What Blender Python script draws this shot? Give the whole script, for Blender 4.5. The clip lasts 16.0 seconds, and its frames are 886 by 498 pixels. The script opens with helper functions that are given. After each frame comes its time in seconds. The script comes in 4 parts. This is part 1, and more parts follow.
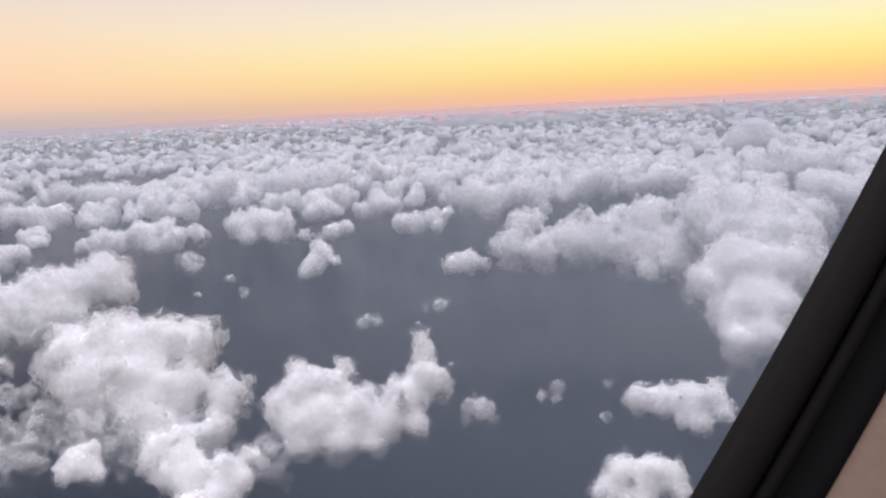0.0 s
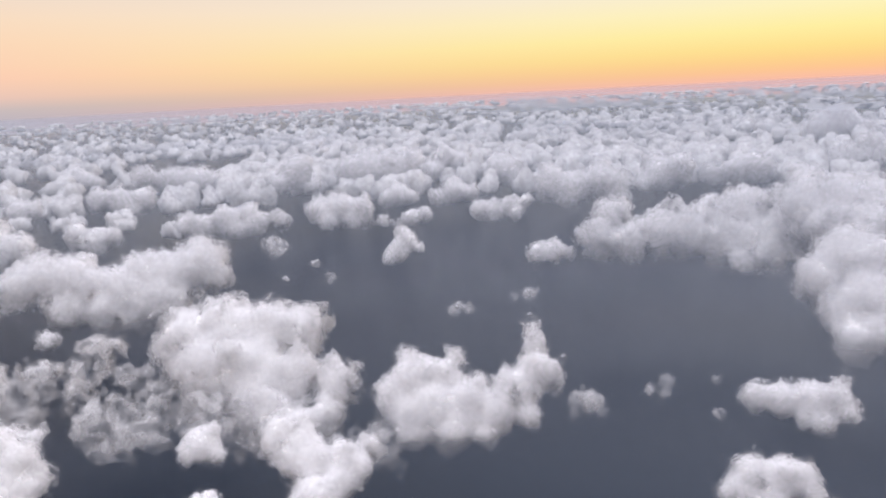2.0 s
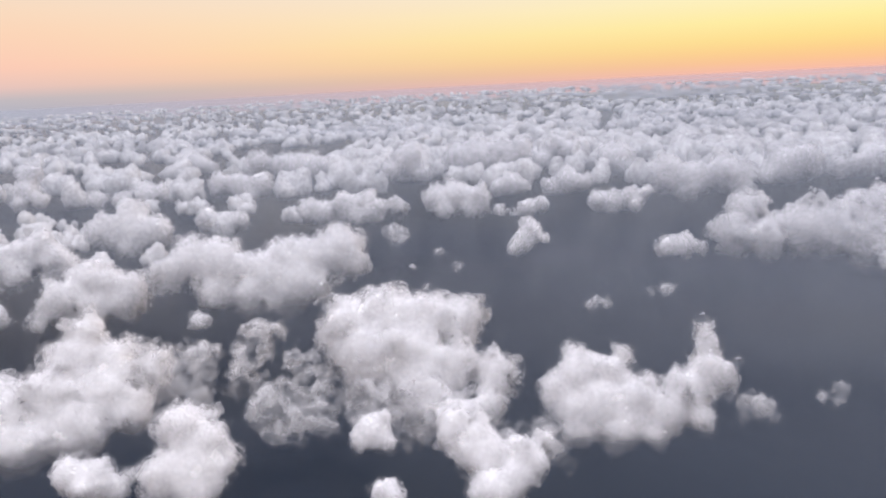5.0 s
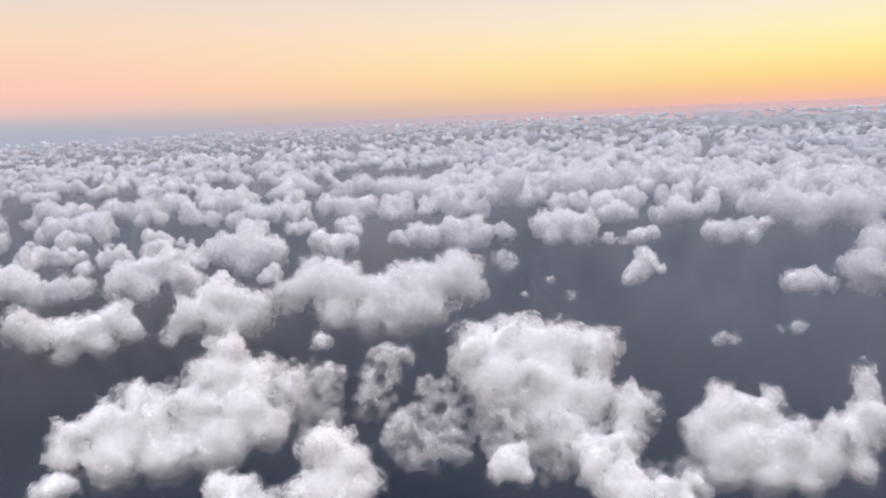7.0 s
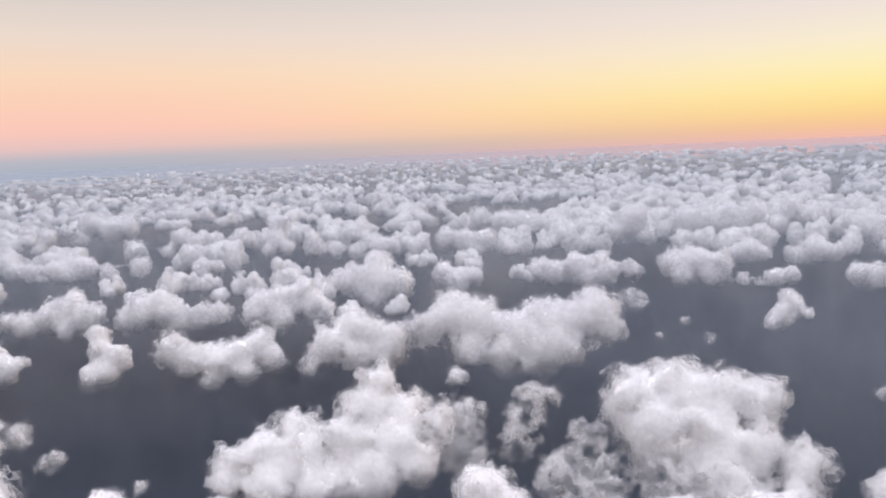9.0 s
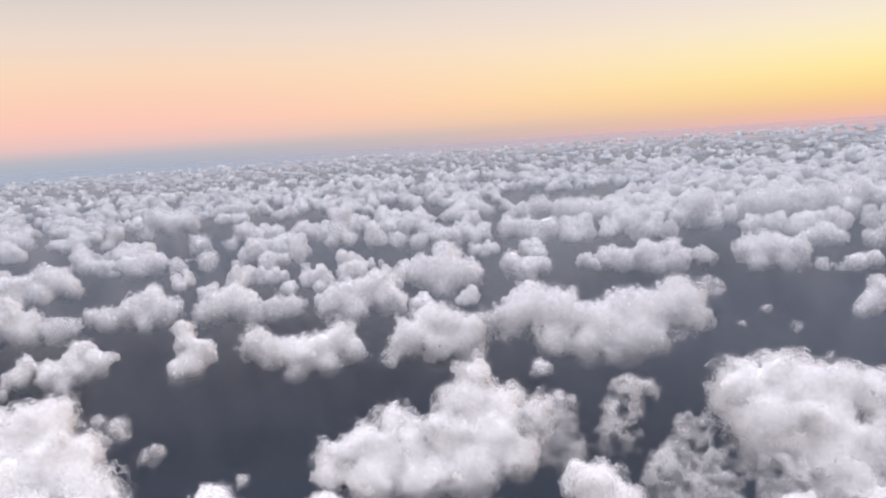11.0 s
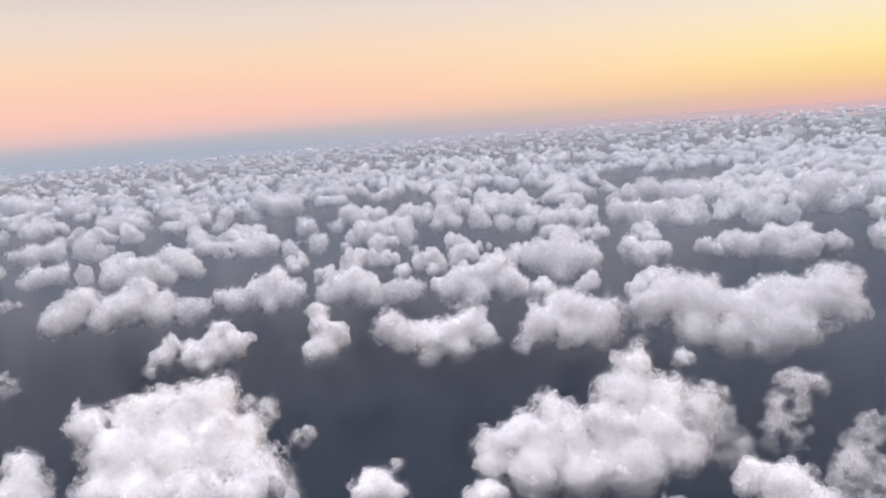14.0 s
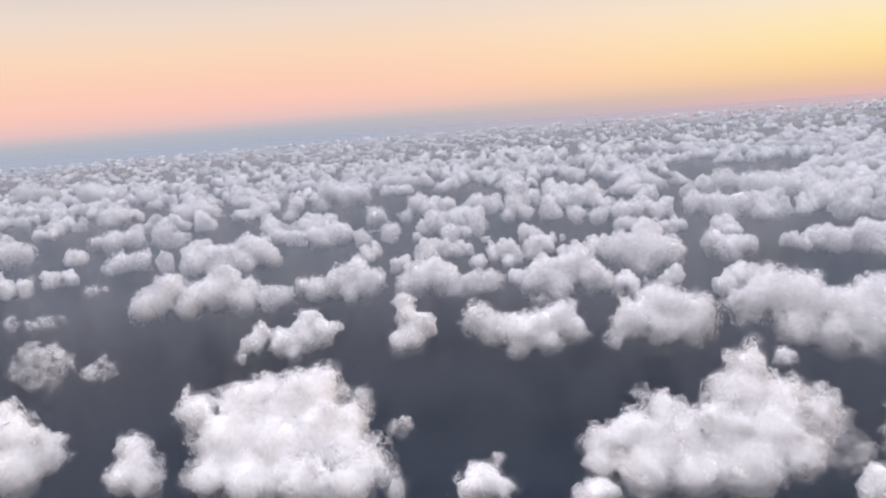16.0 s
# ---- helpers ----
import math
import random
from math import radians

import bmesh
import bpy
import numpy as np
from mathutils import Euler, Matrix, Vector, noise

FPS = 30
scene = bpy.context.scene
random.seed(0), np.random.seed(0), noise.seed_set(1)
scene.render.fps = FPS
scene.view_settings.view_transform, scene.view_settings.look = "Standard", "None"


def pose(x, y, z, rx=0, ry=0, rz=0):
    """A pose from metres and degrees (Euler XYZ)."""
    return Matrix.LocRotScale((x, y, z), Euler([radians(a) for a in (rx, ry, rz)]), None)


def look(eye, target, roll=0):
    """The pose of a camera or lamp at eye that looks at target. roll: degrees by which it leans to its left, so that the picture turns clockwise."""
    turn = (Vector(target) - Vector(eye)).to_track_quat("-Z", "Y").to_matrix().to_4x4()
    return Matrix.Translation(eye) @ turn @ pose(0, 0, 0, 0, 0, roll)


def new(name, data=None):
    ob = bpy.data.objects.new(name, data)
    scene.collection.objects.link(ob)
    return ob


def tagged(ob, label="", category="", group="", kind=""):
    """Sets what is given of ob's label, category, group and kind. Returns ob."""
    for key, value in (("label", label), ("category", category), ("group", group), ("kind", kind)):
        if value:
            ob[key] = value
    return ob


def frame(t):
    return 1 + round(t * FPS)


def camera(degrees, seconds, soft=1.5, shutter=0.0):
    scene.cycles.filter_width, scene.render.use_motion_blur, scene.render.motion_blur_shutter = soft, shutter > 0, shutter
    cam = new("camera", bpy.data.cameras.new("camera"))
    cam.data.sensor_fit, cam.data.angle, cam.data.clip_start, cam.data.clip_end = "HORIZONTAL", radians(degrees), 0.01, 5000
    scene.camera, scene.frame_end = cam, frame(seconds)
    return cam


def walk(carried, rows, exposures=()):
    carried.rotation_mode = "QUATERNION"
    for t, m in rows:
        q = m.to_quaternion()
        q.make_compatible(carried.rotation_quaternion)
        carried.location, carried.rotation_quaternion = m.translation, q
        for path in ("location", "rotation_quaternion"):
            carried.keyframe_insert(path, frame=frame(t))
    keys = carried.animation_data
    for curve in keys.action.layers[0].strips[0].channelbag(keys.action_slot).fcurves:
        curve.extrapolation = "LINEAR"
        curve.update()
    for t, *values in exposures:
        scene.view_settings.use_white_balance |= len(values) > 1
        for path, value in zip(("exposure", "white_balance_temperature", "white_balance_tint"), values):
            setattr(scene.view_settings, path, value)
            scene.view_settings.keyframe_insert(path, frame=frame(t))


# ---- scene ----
# Camera and flight path
cam = camera(60.6, 16.0, soft=2.3)
METRES, EYE, TILT, LEAN, TURN = 120.0, 120.0, -10.95, 2.86, 0.0
ROWS = [
    (0.0, 0.0, 0.0, 0.0, 0.0, 0.0, -0.0),
    (0.5, -0.031, 0.0051, 0.0011, 1.03, -0.25, -0.18),
    (1.0, -0.064, 0.0071, 0.0043, 2.14, -0.54, -0.42),
    (1.5, -0.0951, 0.0084, 0.0058, 3.19, -0.83, -0.6),
    (2.0, -0.1235, 0.0104, 0.0082, 4.2, -1.13, -0.75),
    (2.5, -0.1541, 0.0112, 0.0099, 5.25, -1.45, -0.97),
    (3.0, -0.1854, 0.0087, 0.0127, 6.32, -1.8, -1.17),
    (3.5, -0.2185, 0.0087, 0.0146, 7.42, -2.08, -1.38),
    (4.0, -0.2493, 0.0066, 0.016, 8.44, -2.27, -1.56),
    (6.5, -0.4031, -0.018, 0.0254, 14.45, -1.61, -2.77),
    (7.0, -0.4316, -0.0227, 0.026, 16.76, -0.81, -3.31),
    (7.5, -0.463, -0.0278, 0.0268, 20.15, 0.05, -4.0),
    (8.0, -0.4955, -0.0366, 0.028, 22.18, 0.76, -4.49),
    (8.5, -0.526, -0.0435, 0.0296, 23.54, 1.06, -4.71),
    (9.0, -0.5542, -0.0514, 0.0305, 24.38, 1.05, -4.69),
    (11.5, -0.7026, -0.0966, 0.0323, 28.73, -0.42, -3.65),
    (12.0, -0.7324, -0.1071, 0.0325, 29.71, -0.71, -3.66),
    (12.5, -0.7611, -0.1173, 0.0319, 30.73, -0.99, -3.71),
    (13.0, -0.7917, -0.1294, 0.0317, 31.85, -1.32, -3.79),
    (13.5, -0.8203, -0.1431, 0.0308, 32.87, -1.61, -3.88),
    (14.0, -0.8473, -0.1542, 0.0307, 33.82, -1.9, -3.98),
    (14.5, -0.8754, -0.1676, 0.0301, 34.79, -2.19, -4.13),
    (15.0, -0.9032, -0.1816, 0.0292, 35.76, -2.45, -4.26),
    (15.5, -0.9338, -0.1959, 0.0278, 36.83, -2.73, -4.39),
    (16.0, -0.9612, -0.2107, 0.0274, 37.88, -2.99, -4.51),
]
walk(cam, [(t, pose(0, 0, EYE, TILT, LEAN, TURN) @ pose(METRES * x, METRES * y, METRES * z, 90 + pitch, roll, yaw)) for t, x, y, z, yaw, pitch, roll in ROWS])

# ---- world: afterglow sky, brightest over the set sun, and a soft last sun ----
SUN_TURN = -48.0   # degrees from the +y axis, to the right
sun_way = Vector((math.sin(radians(-SUN_TURN)), math.cos(radians(-SUN_TURN)), 0.0))


def ramp(nodes, stops, low=-10.0, high=90.0):
    """A colour ramp over degrees of elevation."""
    r = nodes.new("ShaderNodeValToRGB")
    el = r.color_ramp.elements
    while len(el) < len(stops):
        el.new(0.5)
    for e, (deg, col) in zip(el, stops):
        e.position, e.color = (deg - low) / (high - low), (*col, 1)
    return r


def build_world():
    world = bpy.data.worlds.new("dusk_sky")
    scene.world = world
    scene.cycles.transparent_max_bounces = 40
    scene.cycles.diffuse_bounces, scene.cycles.max_bounces = 6, 12
    world.use_nodes = True
    nodes, links = world.node_tree.nodes, world.node_tree.links
    nodes.clear()
    coord = nodes.new("ShaderNodeTexCoord")
    sep = nodes.new("ShaderNodeSeparateXYZ")
    links.new(coord.outputs["Generated"], sep.inputs[0])
    asin = nodes.new("ShaderNodeMath"); asin.operation = "ARCSINE"
    links.new(sep.outputs["Z"], asin.inputs[0])
    deg = nodes.new("ShaderNodeMapRange")
    deg.inputs["From Min"].default_value, deg.inputs["From Max"].default_value = radians(-10), radians(90)
    links.new(asin.outputs[0], deg.inputs["Value"])
    away = ramp(nodes, [(-10, (.25, .29, .38)), (-0.5, (.42, .46, .55)), (0.2, (.50, .49, .55)), (1.0, (.80, .55, .53)), (2.2, (.97, .58, .49)), (4.3, (.97, .64, .48)),
                        (5.8, (.95, .69, .51)), (8.2, (.84, .70, .61)), (11.5, (.67, .62, .60)), (17, (.58, .56, .60)), (40, (1.36, 1.31, 1.44)), (90, (3.1, 3.0, 3.25))])
    toward = ramp(nodes, [(-10, (.25, .29, .38)), (-0.6, (.95, .50, .42)), (0.1, (1.0, .56, .30)), (0.8, (1.0, .64, .26)), (1.6, (1.0, .75, .27)), (2.9, (1.0, .87, .36)),
                          (4.4, (.99, .90, .52)), (6.0, (.94, .86, .67)), (8.2, (.86, .77, .72)), (11.0, (.76, .72, .70)), (17, (.62, .60, .64)), (40, (1.36, 1.31, 1.44)), (90, (3.1, 3.0, 3.25))])
    dot = nodes.new("ShaderNodeVectorMath"); dot.operation = "DOT_PRODUCT"
    dot.inputs[1].default_value = sun_way
    links.new(coord.outputs["Generated"], dot.inputs[0])
    near = nodes.new("ShaderNodeMapRange"); near.interpolation_type = "SMOOTHSTEP"
    near.inputs["From Min"].default_value, near.inputs["From Max"].default_value = -0.2, 1.0
    links.new(dot.outputs["Value"], near.inputs["Value"])
    mix = nodes.new("ShaderNodeMix"); mix.data_type = "RGBA"
    for r in (away, toward):
        links.new(deg.outputs[0], r.inputs[0])
    links.new(near.outputs[0], mix.inputs["Factor"])
    links.new(away.outputs[0], mix.inputs["A"])
    links.new(toward.outputs[0], mix.inputs["B"])
    bg = nodes.new("ShaderNodeBackground")
    out = nodes.new("ShaderNodeOutputWorld")
    links.new(mix.outputs["Result"], bg.inputs["Color"])
    bg.inputs["Strength"].default_value = 1.0
    links.new(bg.outputs[0], out.inputs["Surface"])


build_world()
sun = new("sun", bpy.data.lights.new("sun", "SUN"))
sun.data.energy, sun.data.angle, sun.data.color = 1.0, radians(14), (1.0, .74, .55)
sun.matrix_world = look(Vector((0, 0, 300)) + 400 * (sun_way + Vector((0, 0, .12))), (0, 0, 300))


# ---- materials ----
def material(name):
    m = bpy.data.materials.new(name)
    m.use_nodes = True
    m.node_tree.nodes.clear()
    out = m.node_tree.nodes.new("ShaderNodeOutputMaterial")
    return m, m.node_tree.nodes, m.node_tree.links, out


def noise_node(nodes, links, vec, scale, detail=4.0, rough=0.55, curl=0.0):
    n = nodes.new("ShaderNodeTexNoise")
    n.inputs["Distortion"].default_value = curl
    n.inputs["Scale"].default_value, n.inputs["Detail"].default_value, n.inputs["Roughness"].default_value = scale, detail, rough
    links.new(vec, n.inputs["Vector"])
    return n


def cloud_material(name, thin=None, torn=(0.3, 0.7), grain=0.4, frayed=0.2, fade=0.5, deep=1.6):
    """White droplets that scatter and pass light; thin: how much of the ragged outer mist is there, at its thinnest and thickest;
    torn: the noise at which it is thinnest and thickest; frayed: how far its foot goes to shreds;
    fade: the part of its height over which it thins out downwards."""
    m, nodes, links, out = material(name)
    geo = nodes.new("ShaderNodeNewGeometry")
    pos = geo.outputs["Position"]
    big = noise_node(nodes, links, pos, 0.05, 3)
    tone = nodes.new("ShaderNodeMix"); tone.data_type = "RGBA"
    tone.inputs["A"].default_value, tone.inputs["B"].default_value = (.93, .93, .945, 1), (.97, .965, .97, 1)
    links.new(big.outputs["Fac"], tone.inputs["Factor"])
    if not thin:
        # light wanders a few metres inside the dense body before it comes out again
        inside = nodes.new("ShaderNodeSubsurfaceScattering")
        inside.falloff = "RANDOM_WALK"
        inside.inputs["Scale"].default_value = deep
        inside.inputs["Radius"].default_value = (1.0, 1.0, 1.0)
        tone.inputs["A"].default_value, tone.inputs["B"].default_value = (.91, .91, .925, 1), (.95, .945, .95, 1)
        links.new(tone.outputs["Result"], inside.inputs["Color"])
        links.new(inside.outputs[0], out.inputs["Surface"])
        return m
    diff = nodes.new("ShaderNodeBsdfDiffuse")
    trans = nodes.new("ShaderNodeBsdfTranslucent")
    for s in (diff, trans):
        links.new(tone.outputs["Result"], s.inputs["Color"])
    body = nodes.new("ShaderNodeMixShader")
    body.inputs[0].default_value = 0.4
    links.new(diff.outputs[0], body.inputs[1]); links.new(trans.outputs[0], body.inputs[2])
    clear = nodes.new("ShaderNodeBsdfTransparent")
    hole = nodes.new("ShaderNodeMapRange"); hole.interpolation_type = "SMOOTHSTEP"
    hole.inputs["From Min"].default_value, hole.inputs["From Max"].default_value = torn
    hole.inputs["To Min"].default_value, hole.inputs["To Max"].default_value = thin
    hole.clamp = True
    wisp = noise_node(nodes, links, pos, grain, 5, 0.52, 0.2)
    high = nodes.new("ShaderNodeSeparateXYZ")
    links.new(nodes.new("ShaderNodeTexCoord").outputs["Generated"], high.inputs[0])
    foot = nodes.new("ShaderNodeMapRange"); foot.interpolation_type = "SMOOTHSTEP"
    foot.inputs["From Min"].default_value, foot.inputs["From Max"].default_value = 0.0, fade
    foot.inputs["To Min"].default_value = 0.06
    links.new(high.outputs["Z"], foot.inputs["Value"])
    # towards its foot the mist is torn into shreds
    shred = nodes.new("ShaderNodeMath"); shred.operation = "MULTIPLY_ADD"
    shred.inputs[1].default_value = frayed
    links.new(foot.outputs[0], shred.inputs[0]); links.new(wisp.outputs["Fac"], shred.inputs[2])
    lower = nodes.new("ShaderNodeMath"); lower.operation = "SUBTRACT"
    lower.inputs[1].default_value = frayed
    links.new(shred.outputs[0], lower.inputs[0]); links.new(lower.outputs[0], hole.inputs["Value"])
    dense = nodes.new("ShaderNodeMath"); dense.operation = "MULTIPLY"
    links.new(hole.outputs[0], dense.inputs[0]); links.new(foot.outputs[0], dense.inputs[1])
    floor = nodes.new("ShaderNodeMath"); floor.operation = "MAXIMUM"
    floor.inputs[1].default_value = 0.0
    links.new(dense.outputs[0], floor.inputs[0])
    mixed = nodes.new("ShaderNodeMixShader")
    links.new(floor.outputs[0], mixed.inputs[0])
    links.new(clear.outputs[0], mixed.inputs[1]); links.new(body.outputs[0], mixed.inputs[2])
    links.new(mixed.outputs[0], out.inputs["Surface"])
    return m


CLOUD = cloud_material("cloud_droplets")
def mists(grain, fade, crisp=0.0):
    """Five coats of mist, from the densest to the thinnest."""
    coats = (((0.72, 0.86), (0.35, 0.65), 0.04), ((0.5, 0.7), (0.36, 0.64), 0.1), ((0.22, 0.56), (0.36, 0.65), 0.2), ((0.05, 0.42), (0.40, 0.66), 0.24), ((0.0, 0.32), (0.44, 0.68), 0.26))
    return [cloud_material("cloud_mist", thin, (torn[0] + crisp, torn[1] - crisp), grain, frayed, fade) for thin, torn, frayed in coats]


MISTS, MID_MISTS, FAR_MISTS = mists(0.26, 0.5), mists(0.27, 0.3, 0.04), mists(0.1, 0.3)
SHREDS = [cloud_material("thin_cloud", (0.0, a), (0.38, 0.70), 0.2, 0.1, 0.4) for a in (0.55, 0.42, 0.32, 0.24, 0.2, 0.16, 0.13)]


def sea_material():
    m, nodes, links, out = material("sea_water")
    geo = nodes.new("ShaderNodeNewGeometry")
    pos = geo.outputs["Position"]
    p = nodes.new("ShaderNodeBsdfPrincipled")
    big = noise_node(nodes, links, pos, 0.008, 4)
    tone = nodes.new("ShaderNodeMix"); tone.data_type = "RGBA"
    tone.inputs["A"].default_value, tone.inputs["B"].default_value = (.0078, .0142, .027, 1), (.011, .020, .038, 1)
    links.new(big.outputs["Fac"], tone.inputs["Factor"])
    links.new(tone.outputs["Result"], p.inputs["Base Color"])
    p.inputs["Roughness"].default_value = 0.26
    p.inputs["IOR"].default_value = 1.33
    p.inputs["Specular IOR Level"].default_value = 0.34
    p.inputs["Specular Tint"].default_value = (.66, .82, 1.0, 1)
    waves = noise_node(nodes, links, pos, 1.1, 6, 0.6)
    bump = nodes.new("ShaderNodeBump")
    bump.inputs["Strength"].default_value, bump.inputs["Distance"].default_value = 0.3, 0.2
    links.new(waves.outputs["Fac"], bump.inputs["Height"])
    links.new(bump.outputs[0], p.inputs["Normal"])
    links.new(p.outputs[0], out.inputs["Surface"])
    return m


# ---- sea ----
def build_sea():
    bm = bmesh.new()
    bmesh.ops.create_circle(bm, cap_ends=True, cap_tris=True, segments=96, radius=4950.0)
    me = bpy.data.meshes.new("water")
    bm.to_mesh(me); bm.free()
    me.materials.append(sea_material())
    ob = new("water", me)
    tagged(ob, "dark slate-blue sea under the broken clouds", "sea", kind="structure")


build_sea()

# ---- clouds ----
LATTICE = np.random.RandomState(7).rand(32, 32, 32).astype(np.float32)
JITTER = np.random.RandomState(8).rand(16, 16, 16, 3).astype(np.float32)


def value_noise(p):
    """Smooth noise from 0 to 1 at the points p, one unit a cell."""
    i = np.floor(p).astype(np.int64)
    f = (p - i).astype(np.float32)
    f = f * f * (3 - 2 * f)
    i0, i1 = i & 31, (i + 1) & 31
    out = 0
    for ax in (0, 1):
        for ay in (0, 1):
            for az in (0, 1):
                w = (f[:, 0] if ax else 1 - f[:, 0]) * (f[:, 1] if ay else 1 - f[:, 1]) * (f[:, 2] if az else 1 - f[:, 2])
                out = out + w * LATTICE[(i1 if ax else i0)[:, 0], (i1 if ay else i0)[:, 1], (i1 if az else i0)[:, 2]]
    return out


def billows(p):
    """Round cells like a cauliflower's: 1 in the middle of a cell, falling to its joints."""
    i = np.floor(p).astype(np.int64)
    f = (p - i).astype(np.float32)
    best = np.full(len(p), 9.0, np.float32)
    for dx in (-1, 0, 1):
        for dy in (-1, 0, 1):
            for dz in (-1, 0, 1):
                j = JITTER[(i[:, 0] + dx) & 15, (i[:, 1] + dy) & 15, (i[:, 2] + dz) & 15]
                d = ((j[:, 0] + dx - f[:, 0]) ** 2 + (j[:, 1] + dy - f[:, 1]) ** 2 + (j[:, 2] + dz - f[:, 2]) ** 2)
                best = np.minimum(best, d)
    return 1 - np.minimum(best, 1.2)


def skin(F, low, step):
    """The surface F = 0 of a grid of values, as vertices and quads (surface nets)."""
    s = F < 0
    n = np.array(F.shape) - 1
    c = np.zeros(n, np.int8)
    for dx in (0, 1):
        for dy in (0, 1):
            for dz in (0, 1):
                c += s[dx:n[0] + dx, dy:n[1] + dy, dz:n[2] + dz]
    cells = np.argwhere((c > 0) & (c < 8))
    if not len(cells):
        return np.zeros((0, 3)), np.zeros((0, 4), int)
    total, count = np.zeros((len(cells), 3)), np.zeros(len(cells))
    corners = [(dx, dy, dz) for dx in (0, 1) for dy in (0, 1) for dz in (0, 1)]
    for a in corners:
        for k in range(3):
            if a[k]:
                continue
            b = list(a); b[k] = 1
            fa = F[tuple((cells + a).T)]
            fb = F[tuple((cells + b).T)]
            hit = (fa < 0) != (fb < 0)
            t = np.where(hit, fa / np.where(hit, fa - fb, 1), 0)
            pt = np.array(a, float)[None].repeat(len(cells), 0)
            pt[:, k] = t
            total[hit] += pt[hit]
            count += hit
    verts = low + step * (cells + total / count[:, None])
    index = np.full(n, -1, np.int64)
    index[tuple(cells.T)] = np.arange(len(cells))
    faces = []
    for k in range(3):
        u, v = (k + 1) % 3, (k + 2) % 3
        cut = np.argwhere(np.diff(s, axis=k))
        cut = cut[(cut[:, u] > 0) & (cut[:, v] > 0) & (cut[:, u] < n[u]) & (cut[:, v] < n[v])]
        quad = []
        for du, dv in ((0, 0), (1, 0), (1, 1), (0, 1)):
            q = cut.copy()
            q[:, u] -= du
            q[:, v] -= dv
            quad.append(index[tuple(q.T)])
        quad = np.stack(quad, 1)
        flip = ~s[tuple(cut.T)]
        quad[flip] = quad[flip][:, ::-1]
        faces.append(quad)
    faces = np.concatenate(faces)
    return verts, faces[(faces >= 0).all(1)]


def main_pieces(verts, faces):
    """The largest piece of the surface, without loose crumbs."""
    label = np.arange(len(verts))
    while True:
        low = label[faces].min(1)
        new_label = label.copy()
        for k in range(4):
            np.minimum.at(new_label, faces[:, k], low)
        new_label = new_label[new_label]
        if (new_label == label).all():
            break
        label = new_label
    ids, counts = np.unique(label, return_counts=True)
    keep = np.isin(label, ids[np.argmax(counts)])
    number = np.cumsum(keep) - 1
    return verts[keep], number[faces[keep[faces[:, 0]]]]


def mesh_from(name, verts, faces, mat, normals=None):
    me = bpy.data.meshes.new(name)
    me.vertices.add(len(verts))
    me.vertices.foreach_set("co", np.asarray(verts, np.float32).ravel())
    me.loops.add(4 * len(faces))
    me.loops.foreach_set("vertex_index", np.asarray(faces, np.int32).ravel())
    me.polygons.add(len(faces))
    me.polygons.foreach_set("loop_start", np.arange(0, 4 * len(faces), 4, dtype=np.int32))
    me.polygons.foreach_set("use_smooth", np.ones(len(faces), bool))
    me.update(calc_edges=True)
    me.materials.append(mat)
    if normals is not None:
        me.normals_split_custom_set_from_vertices(normals)
    return me


def spread(F, size, step, reach=0.3):
    """The field smoothed over part of a lobe's size."""
    k = max(1, int(round(reach * size / step)))
    F = np.clip(F, -1.5 * size, 1.5 * size).astype(np.float32)
    for _ in range(2):
        for axis in range(3):
            pad = [(0, 0)] * 3
            pad[axis] = (k + 1, k)
            c = np.cumsum(np.pad(F, pad, mode="edge"), axis=axis, dtype=np.float64)
            n = F.shape[axis]
            F = ((c.take(range(2 * k + 1, 2 * k + 1 + n), axis) - c.take(range(n), axis)) / (2 * k + 1)).astype(np.float32)
    return F


def soft_normals(F0, F, verts, low, step, fine=0.15):
    """Normals of the cloud's large forms, with a little of its fine relief: light spreads inside the droplets."""
    i = np.clip(np.rint((verts - low) / step).astype(int), 2, np.array(F.shape) - 3)
    g = np.zeros((len(verts), 3))
    for k in range(3):
        e = np.zeros(3, int); e[k] = 2
        hi, lo = tuple((i + e).T), tuple((i - e).T)
        g[:, k] = (1 - fine) * np.clip(F0[hi] - F0[lo], -4 * step, 4 * step) + fine * np.clip(F[hi] - F[lo], -4 * step, 4 * step)
    return g / np.maximum(np.linalg.norm(g, axis=1), 1e-6)[:, None]


def puffs(lobes, rng, buds):
    """Lobes with heads budding from their tops and sides, and small knobs on the outline."""
    out = [(np.array(l[:3], float), float(l[3])) for l in lobes]
    if len(out) <= 2:
        for c, r in list(out):
            for _ in range(3):
                a, q = rng.uniform(0, 2 * math.pi), rng.uniform(0.45, 0.75)
                out.append((c + r * np.array((math.cos(a) * 0.9, math.sin(a) * 0.9, rng.uniform(-0.3, 0.15))), q * r))
    for c, r in list(out):
        for k in range(2 * buds + 1):
            small = k >= buds
            a, e = rng.uniform(0, 2 * math.pi), math.asin(rng.uniform(-0.1 if small else 0.1, 1.0))
            w = np.array((math.cos(a) * math.cos(e), math.sin(a) * math.cos(e), math.sin(e)))
            q = r * (rng.uniform(0.15, 0.28) if small else rng.uniform(0.3, 0.52))
            out.append((c + w * r * (rng.uniform(0.95, 1.2) if small else rng.uniform(0.65, 0.88)), q))
    return out


